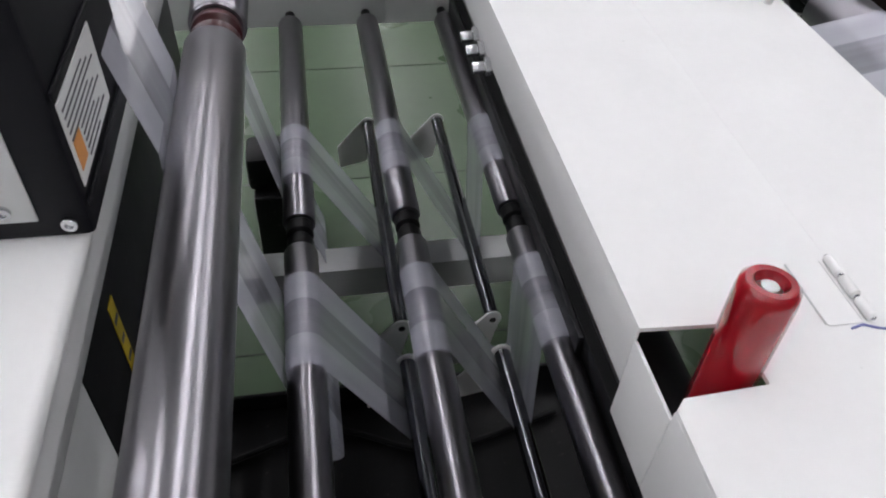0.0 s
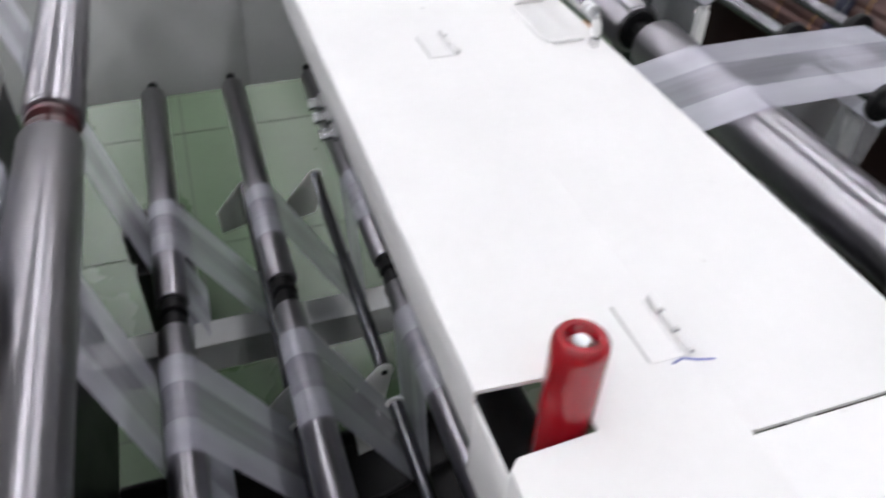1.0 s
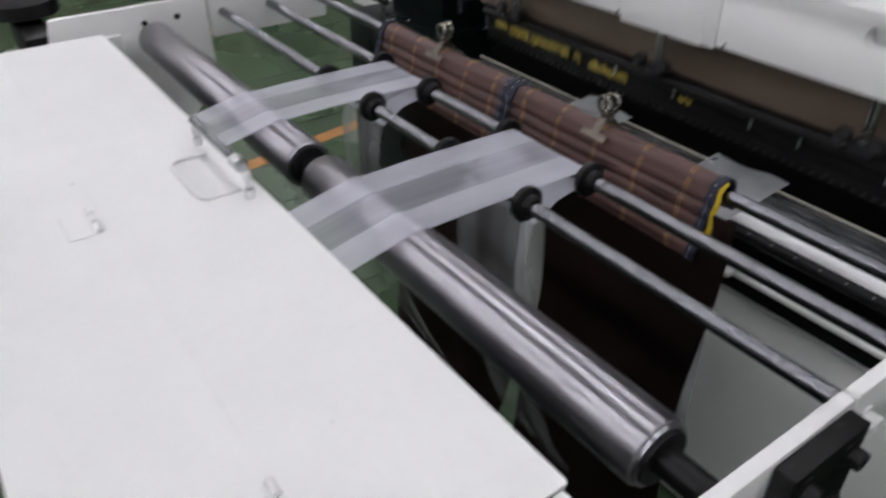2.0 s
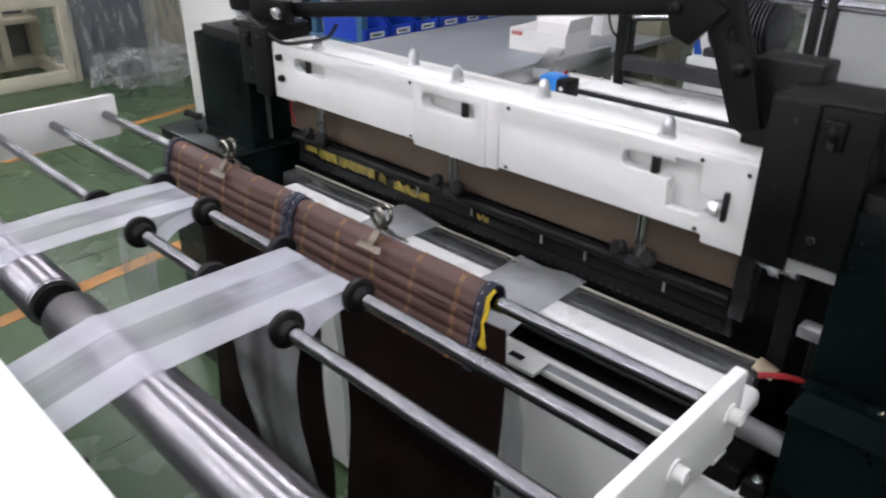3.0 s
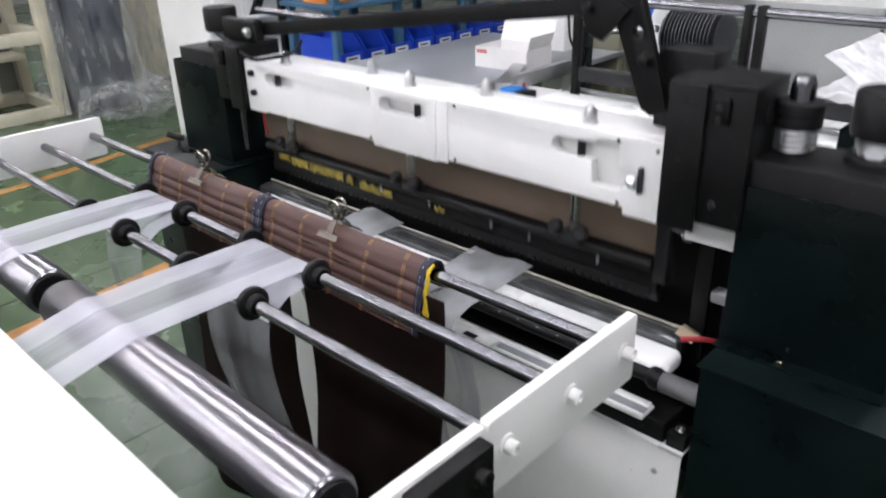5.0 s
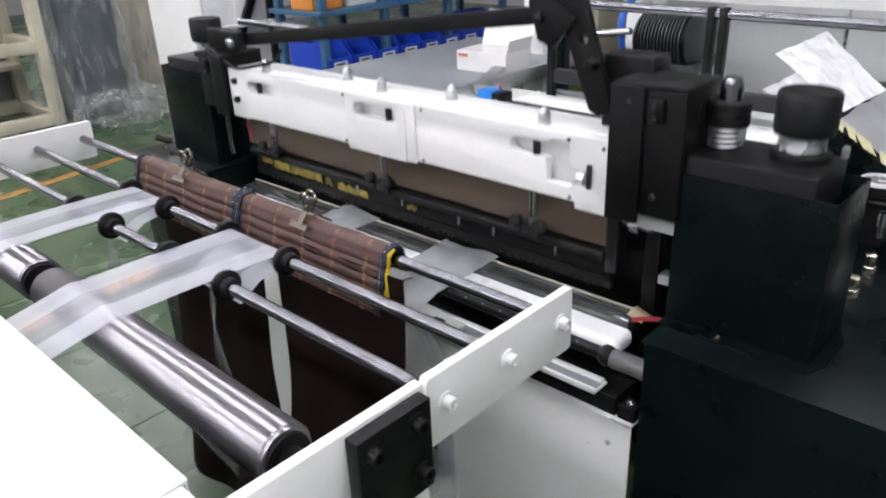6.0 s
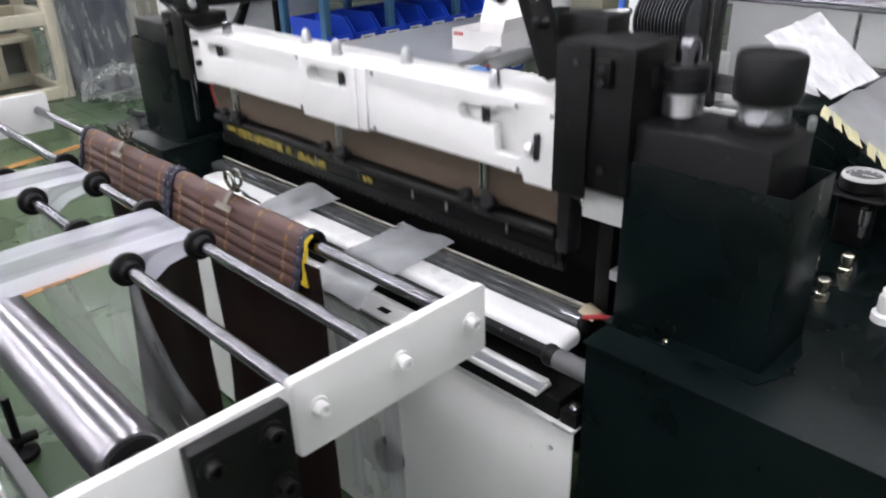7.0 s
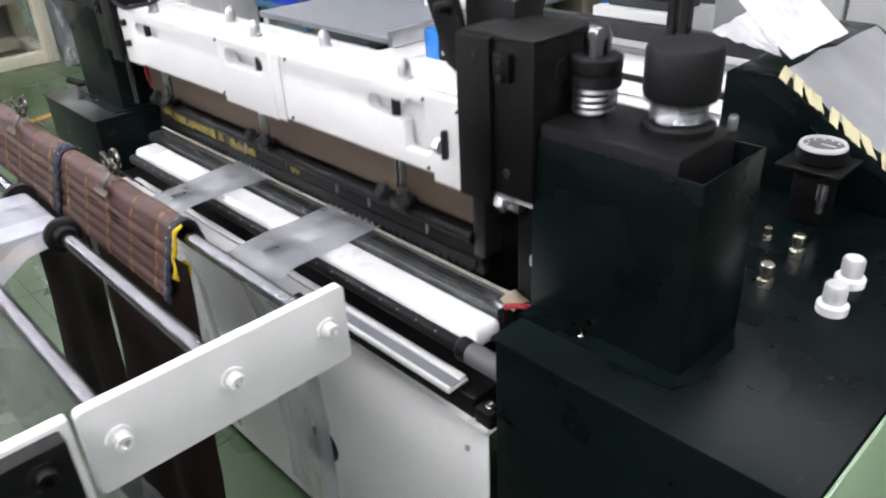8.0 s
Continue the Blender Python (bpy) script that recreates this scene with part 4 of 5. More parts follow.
lever_grip = thing("lever_handle", "glossy red grip on a lever rising through the cover slot", "handle", (-0.806, 0.156, 0.87))
a, b = (0, 0, 0), (0.008, 0.012, 0.162)
part("grip", lathe(a, b, [(0, 0.0205), (0.1, 0.0208), (0.55, 0.0200), (0.93, 0.0205), (0.98, 0.0195), (1, 0.0165), (1, 0.0115), (0.96, 0.0095), (0.93, 0.0095)], 40), RED, lever_grip, "glossy red grip")
part("core", lathe((0.0074, 0.0111, 0.150), (0.0079, 0.0118, 0.1585), [(0, 0.0092), (0.6, 0.0092), (1, 0.006)], 20), ZINC, lever_grip, "steel core end")
part("shank", rod((-0.012, -0.010, -0.10), (0.0, 0.0, 0.005), 0.0075), DARKSTEEL, lever_grip, "dark steel shank")


# ---- left table, control box and lower rollers ----
ltab = thing("side_table", "white painted machine table at the infeed", "machine table", (-1.70, 0.45, 0.90))
part("top", box(-0.55, 0.450, -0.75, 0.55, 0.045, 0.065, 0.008, 3), WHITE, ltab)
part("front_edge", box(0.405, 0.430, -0.75, 0.55, -0.04, 0.0445, 0.003), WHITE, ltab)
part("apron", box(-0.55, 0.40, -0.75, -0.70, -0.85, 0.0445, 0.004), GREYWALL, ltab)
# One side panel in two pieces: the far one is black for shadow.
part("side_panel", box(0.41, 0.425, -0.1595, 0.55, -0.70, -0.041, 0.003), BLACK, ltab, "side panel stretch painted black for the shadow by the table edge")
part("side_panel", box(0.41, 0.425, -0.75, -0.16, -0.70, -0.041, 0.003), GREYWALL, ltab, "grey-white side panel")
cl = part("caution_label", box(0.4255, 0.4265, -0.066, -0.048, -0.170, -0.070, 0), YELLOW, ltab, "yellow caution label")
for k in range(3):
    part("text_bar", box(0.4266, 0.4270, -0.064, -0.051 - 0.002 * (k % 2), -0.150 + 0.027 * k, -0.144 + 0.027 * k, 0), DARKINK, cl)

cbox = thing("control_box", "black control box with paper label on a white table", "control box", (-1.240, 0.334, 0.9655))
part("housing", box(-0.26, 0.0, 0.0, 0.215, 0.0, 0.30, 0.006), CASE, cbox, "black ribbed housing")
part("face_plate", box(-0.20, -0.035, -0.003, -0.0005, 0.020, 0.26, 0.002), GREYWALL, cbox, "grey face plate")
cap_screw(cbox, (-0.015, -0.0005, 0.016), (0, -1, 0), 0.006, 0.005, ZINC, False, "screw", "zinc screw")
cap_screw(cbox, (-0.055, -0.003, 0.032), (0, -1, 0), 0.0055, 0.004, ZINC, False, "screw", "zinc screw")
for z in (0.03, 0.12, 0.25):
    part("rib", box(0.0005, 0.003, 0.002, 0.213, z - 0.003, z + 0.003, 0.001), CASE, cbox)
lab = part("label", box(0.0005, 0.0016, -0.013 + 0.02, 0.125, 0.042, 0.110, 0.0), LABEL, cbox, "printed paper label")
part("logo_patch", box(0.0017, 0.0021, 0.012, 0.032, 0.052, 0.076, 0.0), ORANGEINK, lab)
for k in range(10):
    part("text_bar", box(0.0017, 0.0021, 0.038 if k < 5 else 0.012, 0.082 + 0.014 * ((k * 5) % 3), 0.047 + 0.0060 * k, 0.0486 + 0.0060 * k, 0.0), DARKINK, lab)

REDBROWN = surface("dark_red_coupling", (0.055, 0.010, 0.012), 0.3, vary=0.2)
big = drive_roller(-1.180, 0.912, 0.0350, 0.756, 1.46, 0.05, "large brushed steel infeed roller at the far side", REDBROWN)
big2 = drive_roller(-1.180, 0.912, 0.0350, -0.25, 0.700, 0.05, "large brushed steel infeed roller beside the white table", REDBROWN)
part("coupling", lathe((0, 0.702, 0), (0, 0.754, 0), [(0, 0.026), (0.1, 0.030), (0.35, 0.030), (0.45, 0.022), (0.6, 0.022), (0.7, 0.030), (0.9, 0.030), (1, 0.026)], 32), REDBROWN, big2, "dark red coupling")

for (x, z), r in zip(UPPER, (0.0250, 0.0235, 0.0225)):
    t = thing("idler_roller", "steel idler roller with black collars below the cover", "roller", (x, 0, z), "idler rollers")
    for y0, y1 in ((0.03, 0.700), (0.762, 1.405)):
        n = y1 - y0
        part("barrel", lathe((0, y0, 0), (0, y1, 0), [(0, r * 0.6), (0, r * 0.93), (0.004 / n, r), (1 - 0.004 / n, r), (1, r * 0.93), (1, r * 0.6)], 40), STEEL, t, "brushed steel barrel")
    part("collar", lathe((0, 0.700, 0), (0, 0.762, 0), [(0, r * 0.62), (0.05, r * 0.78), (0.4, r * 0.78), (0.45, r * 0.55), (0.55, r * 0.55), (0.6, r * 0.82), (0.95, r * 0.82), (1, r * 0.7)], 28), RUBBER, t, "black collar")
    part("journal", rod((0, 1.405, 0), (0, 1.452, 0), r * 0.42, 20), BLACK, t)


def dancer_rod(x, z, y0, y1, r=0.013):
    t = thing("dancer_rod", "chrome dancer rod between white swing plates", "roller", (x, 0, z), "dancer rods")
    part("rod", rod((0, y0, 0), (0, y1, 0), r), CHROME, t)
    arm_out = [(0.016 * math.cos(radians(a)), 0.016 * math.sin(radians(a))) for a in range(-40, 141, 20)] + [(-0.070, -0.058), (-0.066, -0.115), (-0.006, -0.100)]
    for y in (y0 - 0.006, y1 + 0.001):
        mm = FACE_Y.copy()
        mm.translation = (0, y, 0)
        p = part("swing_plate", plate(arm_out, (), 0.005, mm, 0.001), WHITE, t, "white swing plate")
        part("screw", rod((0.0, y - 0.003, 0.0), (0.0, y - 0.0005, 0.0), 0.006, 12, 0.001), BLACK, p)
    return t


for x, z in LOWER[1:]:
    dancer_rod(x, z, 0.690, 1.275)
    dancer_rod(x, z, 0.06, 0.612)

cross = thing("cross_beam", "pale painted cross beam under the rollers", "beam", (-1.0, 0.87, 0.33))
part("web", box(-0.75, 0.50, -0.012, 0.012, -0.03, 0.055, 0.003), GREYWALL, cross)
part("lip", box(-0.75, 0.50, -0.03, 0.03, 0.0555, 0.060, 0.002), GREYWALL, cross)
wide = thing("wall_panel", "grey-white far inner side panel of the machine", "machine panel", (-1.30, 1.455, 0.548))
part("tall_sheet", box(-0.45, 0.40, 0, 0.015, 0, 0.492, 0.002), GREYWALL, wide)
part("low_sheet", box(0.4005, 0.84, 0, 0.015, 0, 0.405, 0.002), GREYWALL, wide)
# Added panel: closes the open side so the infeed floor lies in shade.
low = thing("light_block_panel", "white panel added below the near frame to block side light", "machine panel", (-1.15, 0.014, 0.0))
part("panel", box(-0.60, 0.55, 0, 0.012, 0.02, 0.548, 0.002), WHITE, low)
rail2 = thing("lower_rail", "pale painted square rail beside the steel roller", "rail", (-0.434, 0.75, 0.705))
part("rail", box(-0.010, 0.010, -0.72, 0.75, -0.015, 0.015, 0.003), GREYWALL, rail2)
foot = thing("levelling_foot", "black levelling foot under the far side frame", "machine foot", (-0.27, 1.52, 0.0))
part("pad", lathe((0, 0, 0), (0, 0, 0.03), [(0, 0.045), (0.5, 0.045), (1, 0.02)], 24), RUBBER, foot)
part("stem", rod((0, 0, 0.03), (0, 0, 0.20), 0.012, 16), BLACK, foot)
part("side_nut", rod((-0.06, 0, 0.06), (0.05, 0, 0.05), 0.016, 14), BLACK, foot)
# Black slab and rim stand in for the deep shade on the infeed floor.
under = thing("floor_shade", "black slab standing in for deep shade on the floor under the rollers", "tray", (-1.0, 0.35, 0.0))
part("tray", box(-0.8, 0.45, -0.36, 0.42, 0.05, 0.09, 0.004), BLACK, under)
part("rim", box(-0.8, 0.45, 0.4205, 0.43, 0.05, 0.13, 0.002), BLACK, under)
part("cable", tube(smooth_path([(-0.3, 0.3, 0.098), (-0.1, 0.35, 0.10), (0.1, 0.28, 0.098), (0.35, 0.33, 0.10)], 6), 0.006), RUBBER, under)
bar = thing("support_bar", "black square support bar under the cover edge", "bar", (-0.735, 0.75, 0.60))
part("bar", box(-0.022, 0.022, -0.72, 0.70, -0.03, 0.03, 0.002), BLACK, bar)
part("belt", box(-0.030, -0.0225, -0.30, 0.66, -0.025, 0.028, 0.002), DARKSTEEL, bar, "dark steel strip")
gear = thing("gear_motor", "black gear motor behind the cross beam", "motor", (-1.17, 1.34, 0.0))
part("foot", box(-0.06, 0.06, -0.08, 0.08, 0.0, 0.22, 0.006), BLACK, gear)
part("housing", box(-0.07, 0.07, -0.05, 0.05, 0.2205, 0.31, 0.012), BLACK, gear)
loopcable = part("cable", tube(smooth_path([(-1.235, 0.55, 0.80), (-1.225, 0.42, 0.72), (-1.215, 0.35, 0.62), (-1.23, 0.28, 0.66), (-1.24, 0.2, 0.75), (-1.25, 0.05, 0.70)], 6), 0.006), RUBBER, None, "black cable sagging beside the roller", category="cable")
shadowbar = thing("pull_roller", "dark rubber pull roller under the white cover", "roller", (-0.815, 0, 0.865))
part("barrel", rod((0, 0.02, 0), (0, 0.66, 0), 0.028, 32), DARKSTEEL, shadowbar)
part("barrel", rod((0, 0.74, 0), (0, 1.44, 0), 0.028, 32), DARKSTEEL, shadowbar)
fk = thing("far_knob", "round black hand knob at the far frame", "knob", (-0.60, 1.68, 0.93))
part("knob", lathe((0, 0, 0.03), (0, 0, 0.085), [(0, 0.04), (0.2, 0.075), (0.7, 0.075), (1, 0.05)], 32), KNOB, fk)
part("stem", box(-0.03, 0.03, -0.165, 0.03, -0.03, 0.0295, 0.004), BLACK, fk)

# ---- fittings on the near cabinet ----
TOP = 0.7820
for x, y, big_one in ((0.657, -0.184, 1), (0.776, -0.180, 1), (0.80, -0.12, 0)):
    t = thing("air_fitting", "nickel push-in air fitting on the green cabinet", "fitting", (x, y, TOP), "air fittings")
    s = 1.0 if big_one else 0.6
    part("nut", lathe((0, 0, 0), (0, 0, 0.014 * s), [(0, 0.012 * s), (0.9, 0.012 * s), (1, 0.0105 * s)], 6), BRASS, t)
    part("body", lathe((0, 0, 0.0142 * s), (0, 0, 0.040 * s), [(0, 0.008 * s), (0.4, 0.008 * s), (0.45, 0.0105 * s), (0.9, 0.0105 * s), (1, 0.008 * s)], 20), BRASS, t)
for x, y in ((0.655, -0.285), (0.745, -0.275)):
    t = thing("valve_knob", "white plastic valve knob on the green cabinet", "knob", (x, y, TOP), "valve knobs")
    part("base", lathe((0, 0, 0), (0, 0, 0.016), [(0, 0.022), (0.8, 0.022), (1, 0.019)], 20), WHITEBAR, t)
    part("cap", lathe((0, 0, 0.0162), (0, 0, 0.046), [(0, 0.015), (0.2, 0.016), (0.9, 0.016), (1, 0.0135)], 14), GREYWALL, t)
gauge = thing("pressure_gauge", "air regulator with dial with its glass reflection painted as dark grey gauge and black body", "pressure gauge", (0.93, -0.135, TOP))
part("body", box(-0.030, 0.030, -0.030, 0.030, 0.0, 0.100, 0.006), KNOB, gauge)
part("bracket", box(-0.055, 0.050, -0.055, 0.055, 0.1005, 0.106, 0.003), BLACK, gauge, "black mounting plate")
part("bezel", lathe((0, 0, 0.1065), (0, 0, 0.132), [(0, 0.036), (0.2, 0.041), (1, 0.041)], 36), RUBBER, gauge, "black bezel")
part("rim", lathe((0, 0, 0.1322), (0, 0, 0.140), [(0, 0.039), (0.6, 0.0385), (1, 0.0365), (1, 0.0345), (0.2, 0.0335)], 36), GREYWALL, gauge, "pale grey rim")
# The dial's dark grey is the reflection in its glass, put into the colour.
dial = part("dial", lathe((0, 0, 0.1345), (0, 0, 0.1352), [(0, 0.0330), (1, 0.0330)], 36), GREYSLEEVE, gauge, "dial with its glass reflection painted as dark grey")
part("needle", box(-0.002, 0.002, -0.020, 0.004, 0.1356, 0.1362, 0), LABEL, dial)
for k in range(9):
    a = radians(-45 + k * 33)
    part("mark", box(0.026 * math.cos(a) - 0.002, 0.026 * math.cos(a) + 0.002, 0.026 * math.sin(a) - 0.002, 0.026 * math.sin(a) + 0.002, 0.1356, 0.1362, 0), LABEL, dial)
part("outlet", lathe((-0.040, -0.028, 0.03), (-0.040, -0.028, 0.085), [(0, 0.006), (0.4, 0.006), (0.45, 0.010), (1, 0.010)], 14), ZINC, gauge, "zinc outlet fitting")

desk = thing("control_desk", "dark green sloping control desk with taped plastic sheet", "control desk", (1.0, 0, TOP))
prof = [(-0.355, 0.0), (0.09, 0.0), (0.09, 0.206), (0.076, 0.217), (-0.004, 0.217), (-0.355, 0.004)]
part("cabinet", plate(prof, (), 0.50, FACE_X, 0.004), GREEN, desk)
slope = lambda y: 0.217 + (y + 0.004) * 0.607
sh = part("plastic_sheet", sheet([(x, 0.0) for x in (0.022, 0.10, 0.18, 0.26, 0.34, 0.42, 0.48)], -0.33, -0.008, 16, 0.010, 2.0), SHEETFILM, desk, "clear plastic sheet")
for v in sh.data.vertices:
    v.co.z += slope(v.co.y) + 0.006
for k in range(12):
    y = -0.016 - k * 0.0235 - 0.004 * (k % 3)
    lean = 0.010 + 0.003 * (k % 3)
    part("tape_piece", plate([(-0.004, -0.011 - lean), (0.020, -0.010), (0.046, -0.011 + lean), (0.043, 0.002 + lean), (0.047, 0.011 + lean), (0.018, 0.010), (-0.005, 0.008 - lean), (-0.002, -0.002 - lean)], (), 0.0008, Matrix.Translation((-0.010, y, slope(y) + 0.009 + 0.0012 * (k % 2))) @ Matrix.Rotation(math.atan(0.607), 4, "X") @ Matrix.Rotation(radians(-8 + 7 * (k * 5 % 4)), 4, "Z")), TAPE, desk, "pale yellow tape piece")
bag = thing("plastic_bag", "crumpled clear plastic bag leaning on the control desk", "plastic bag", (1.04, 0.0, 1.0))
CORNERS = [Vector(c) for c in ((0.000, -0.012, 0.018), (0.115, -0.062, 0.052), (0.170, 0.100, 0.160), (0.150, 0.205, 0.102))]


def bag_point(u, w):
    """A place on the flat side of the bag, with folds running across it."""
    a, b, c, d = CORNERS
    p = a * (1 - u) * (1 - w) + b * u * (1 - w) + c * u * w + d * (1 - u) * w
    fold = 0.013 * (0.35 - abs(noise.noise((u * 2.2 + w, w * 2.6 - u, 1.7)))) + 0.008 * (0.3 - abs(noise.noise((u * 5 - w * 3, w * 5, 4.2)))) + 0.003 * noise.noise((u * 13, w * 13, 7))
    return p + Vector((-0.80, -0.25, 0.55)) * fold


own = bmesh.new()
grid = [[own.verts.new(bag_point(i / 40, k / 40)) for k in range(41)] for i in range(41)]
for i in range(40):
    for k in range(40):
        own.faces.new((grid[i][k], grid[i + 1][k], grid[i + 1][k + 1], grid[i][k + 1]))
part("film", own, BAG, bag)
own = bmesh.new()
tip, hold, low_edge = Vector((0.130, 0.215, 0.012)), Vector((0.120, 0.110, 0.085)), Vector((0.012, 0.010, 0.016))
grid = []
for i in range(17):
    row = []
    for k in range(17):
        u, w = i / 16, k / 16
        p = (tip * (1 - w) + hold * w) * (1 - u) + low_edge * u
        row.append(own.verts.new(p + Vector((-0.012, 0, 0.010)) * (0.5 - abs(noise.noise((u * 4, w * 4, 9)))) * 1.2))
    grid.append(row)
for i in range(16):
    for k in range(16):
        own.faces.new((grid[i][k], grid[i + 1][k], grid[i + 1][k + 1], grid[i][k + 1]))
part("folded_corner", own, BAG, bag, "folded over corner of the bag")

# ---- behind the press ----
rt = thing("delivery_table", "white delivery table with steel guide rails", "machine table", (1.35, 0.85, 0.0))
part("top", box(-0.62, 0.35, -0.75, 0.60, 0.755, 0.775, 0.003), WHITE, rt)
part("skirt", box(-0.60, 0.33, -0.72, 0.58, 0.30, 0.7545, 0.004), GREYWALL, rt)
for x, wd, mt in ((-0.02, 0.030, WHITEBAR), (0.055, 0.010, DARKSTEEL), (0.15, 0.060, WHITEBAR), (0.30, 0.014, ALU)):
    part("guide_rail", box(x - wd, x + wd, -0.72, 0.36, 0.792, 0.808, 0.002), mt, rt, "long guide rail")
for k in range(5):
    part("rail_foot", box(0.05, 0.31, -0.6 + 0.25 * k, -0.585 + 0.25 * k, 0.7755, 0.7895, 0.001), WHITE, rt)
part("white_belt", box(-0.40, 0.02, -0.70, 0.42, 0.7755, 0.782, 0.002), WHITEBAR, rt, "white conveyor belt")
vb = thing("solenoid_valve", "small blue solenoid valve block", "valve", (1.30, 1.21, 0.776))
part("body", box(-0.035, 0.035, -0.035, 0.03, 0.0, 0.095, 0.004), VALVE, vb, "blue valve body")
part("cap", box(-0.035, 0.035, -0.075, -0.0355, 0.0, 0.09, 0.004), BLACK, vb, "black connector cap")
for z in (0.03, 0.065):
    part("port", rod((-0.037, -0.056, z), (-0.033, -0.056, z), 0.008, 14, 0.001), ZINC, vb)
part("lead", tube(smooth_path([(0.02, -0.03, 0.092), (0.05, -0.01, 0.100), (0.09, 0.03, 0.075), (0.10, 0.10, 0.02)], 6), 0.0045), REDWIRE, vb, "red lead")
steel = thing("work_table", "grey steel work table behind the press", "table", (1.75, 1.75, 0.0))
part("top", box(-0.45, 0.75, -0.30, 0.55, 0.775, 0.80, 0.003), TABLETOP, steel)
for x in (-0.42, 0.72):
    for y in (-0.27, 0.52):
        part("leg", box(x - 0.02, x + 0.02, y - 0.02, y + 0.02, 0.0, 0.7745, 0.003), GREYWALL, steel)
part("edge_bar", box(-0.47, 0.20, -0.335, -0.305, 0.78, 0.835, 0.002), ALU, steel, "bright edge bar")
beam2 = thing("loose_profile", "long aluminium profile lying on the table", "metal profile", (1.72, 1.52, 0.801))
own = box(-0.03, 0.03, -0.30, 0.30, 0, 0.035, 0.003)
own.transform(Matrix.Rotation(radians(-62), 4, "Z"))
part("profile", own, ALU, beam2)
carton = thing("carton", "open white carton with red print on the steel table", "carton", (1.862, 1.652, 0.801))
carton.scale = (0.78, 0.78, 0.78)
rot = Matrix.Rotation(radians(-87), 4, "Z")


def turned(b):
    b.transform(rot)
    return b


part("front", turned(box(-0.17, 0.17, -0.12, -0.117, 0, 0.11, 0)), CARD, carton)
part("back", turned(box(-0.17, 0.17, 0.117, 0.12, 0, 0.11, 0)), CARD, carton)
part("end", turned(box(-0.17, -0.167, -0.1165, 0.1165, 0, 0.11, 0)), CARD, carton)
part("end", turned(box(0.167, 0.17, -0.1165, 0.1165, 0, 0.11, 0)), CARD, carton)
part("base", turned(box(-0.166, 0.166, -0.1165, 0.1165, 0.001, 0.004, 0)), CARD, carton)
lidm = box(-0.17, 0.17, 0.0, 0.003, 0, 0.20, 0)
lidm.transform(rot @ Matrix.Translation((0, 0.118, 0.112)) @ Matrix.Rotation(radians(-22), 4, "X"))
part("lid", lidm, CARD, carton, "raised carton lid")
flapm = box(0, 0.003, -0.11, 0.11, 0, 0.07, 0)
flapm.transform(rot @ Matrix.Translation((0.167, 0, 0.112)) @ Matrix.Rotation(radians(14), 4, "Y"))
part("flap", flapm, CARD, carton)
for k in range(4):
    part("print_bar", turned(box(-0.155 + 0.017 * k, -0.143 + 0.017 * k, -0.1212, -0.1204, 0.075, 0.095, 0)), INK, carton, "red printed bar")

# blue shelf with bins
shelf = thing("bin_shelf", "blue steel shelf full of blue plastic bins", "shelf", (2.72, 3.15, 0.0))
for x in (-0.75, -0.28, 0.28, 0.85):
    for y in (-0.18, 0.22):
        part("post", box(x - 0.022, x + 0.022, y - 0.022, y + 0.022, 0.0, 1.75, 0.003), SHELFBLUE, shelf)
for z in (0.22, 0.60, 0.93, 1.28, 1.62):
    part("deck", box(-0.80, 0.90, -0.22, 0.26, z, z + 0.025, 0.003), SHELFBLUE, shelf)


def bin_mesh():
    own = plate([(-0.19, 0.0), (0.15, 0.0), (0.17, 0.15), (-0.12, 0.15), (-0.20, 0.06)], (), 0.006, FACE_X)
    own.transform(Matrix.Translation((-0.085, 0, 0)))
    b2 = plate([(-0.19, 0.0), (0.15, 0.0), (0.17, 0.15), (-0.12, 0.15), (-0.20, 0.06)], (), 0.006, FACE_X @ Matrix.Identity(4))
    b2.transform(Matrix.Translation((0.079, 0, 0)))
    own = join(own, b2)
    own = box(-0.084, 0.084, -0.20, 0.16, 0.0, 0.006, 0, 2, own)
    own = box(-0.079, 0.079, 0.150, 0.158, 0.0, 0.15, 0, 2, own)
    own = box(-0.0785, 0.0785, -0.200, -0.190, 0.006, 0.068, 0, 2, own)
    return own


one = thing("storage_bin", "blue open-front plastic storage bin with white label", "bin", (0, 0, 0), "storage bins")
part("tub", bin_mesh(), BLUE, one, smooth=False)
lb = part("label", box(-0.05, 0.05, -0.2035, -0.2005, 0.020, 0.050, 0), LABEL, one, "white paper label")
part("text_bar", box(-0.035, 0.03, -0.2042, -0.2036, 0.030, 0.040, 0), DARKINK, lb)
spots = [(2.72 - 0.68 + 0.19 * k, 3.15 - 0.02, z + 0.0255) for z in (0.22, 0.60, 0.93, 1.28) for k in range(9) if not (z == 0.93 and k < 3)]
one.location = spots[0]
for p in spots[1:]:
    copy_thing(one, Matrix.Translation(p))
for k, (x, z, m) in enumerate(((2.06, 0.956, ORANGEINK), (2.32, 0.956, CARD), (2.65, 1.646, CARD), (3.0, 1.646, ORANGEINK))):
    part("parts_box", box(x - 0.11, x + 0.11, 3.02, 3.22, z, z + 0.12, 0.004), m, None, "small coloured parts box on the top shelf", category="box", group="parts boxes")

DIMPANEL = surface("light_grey_panel", (0.42, 0.43, 0.43), 0.35, vary=0.1, scale=2)
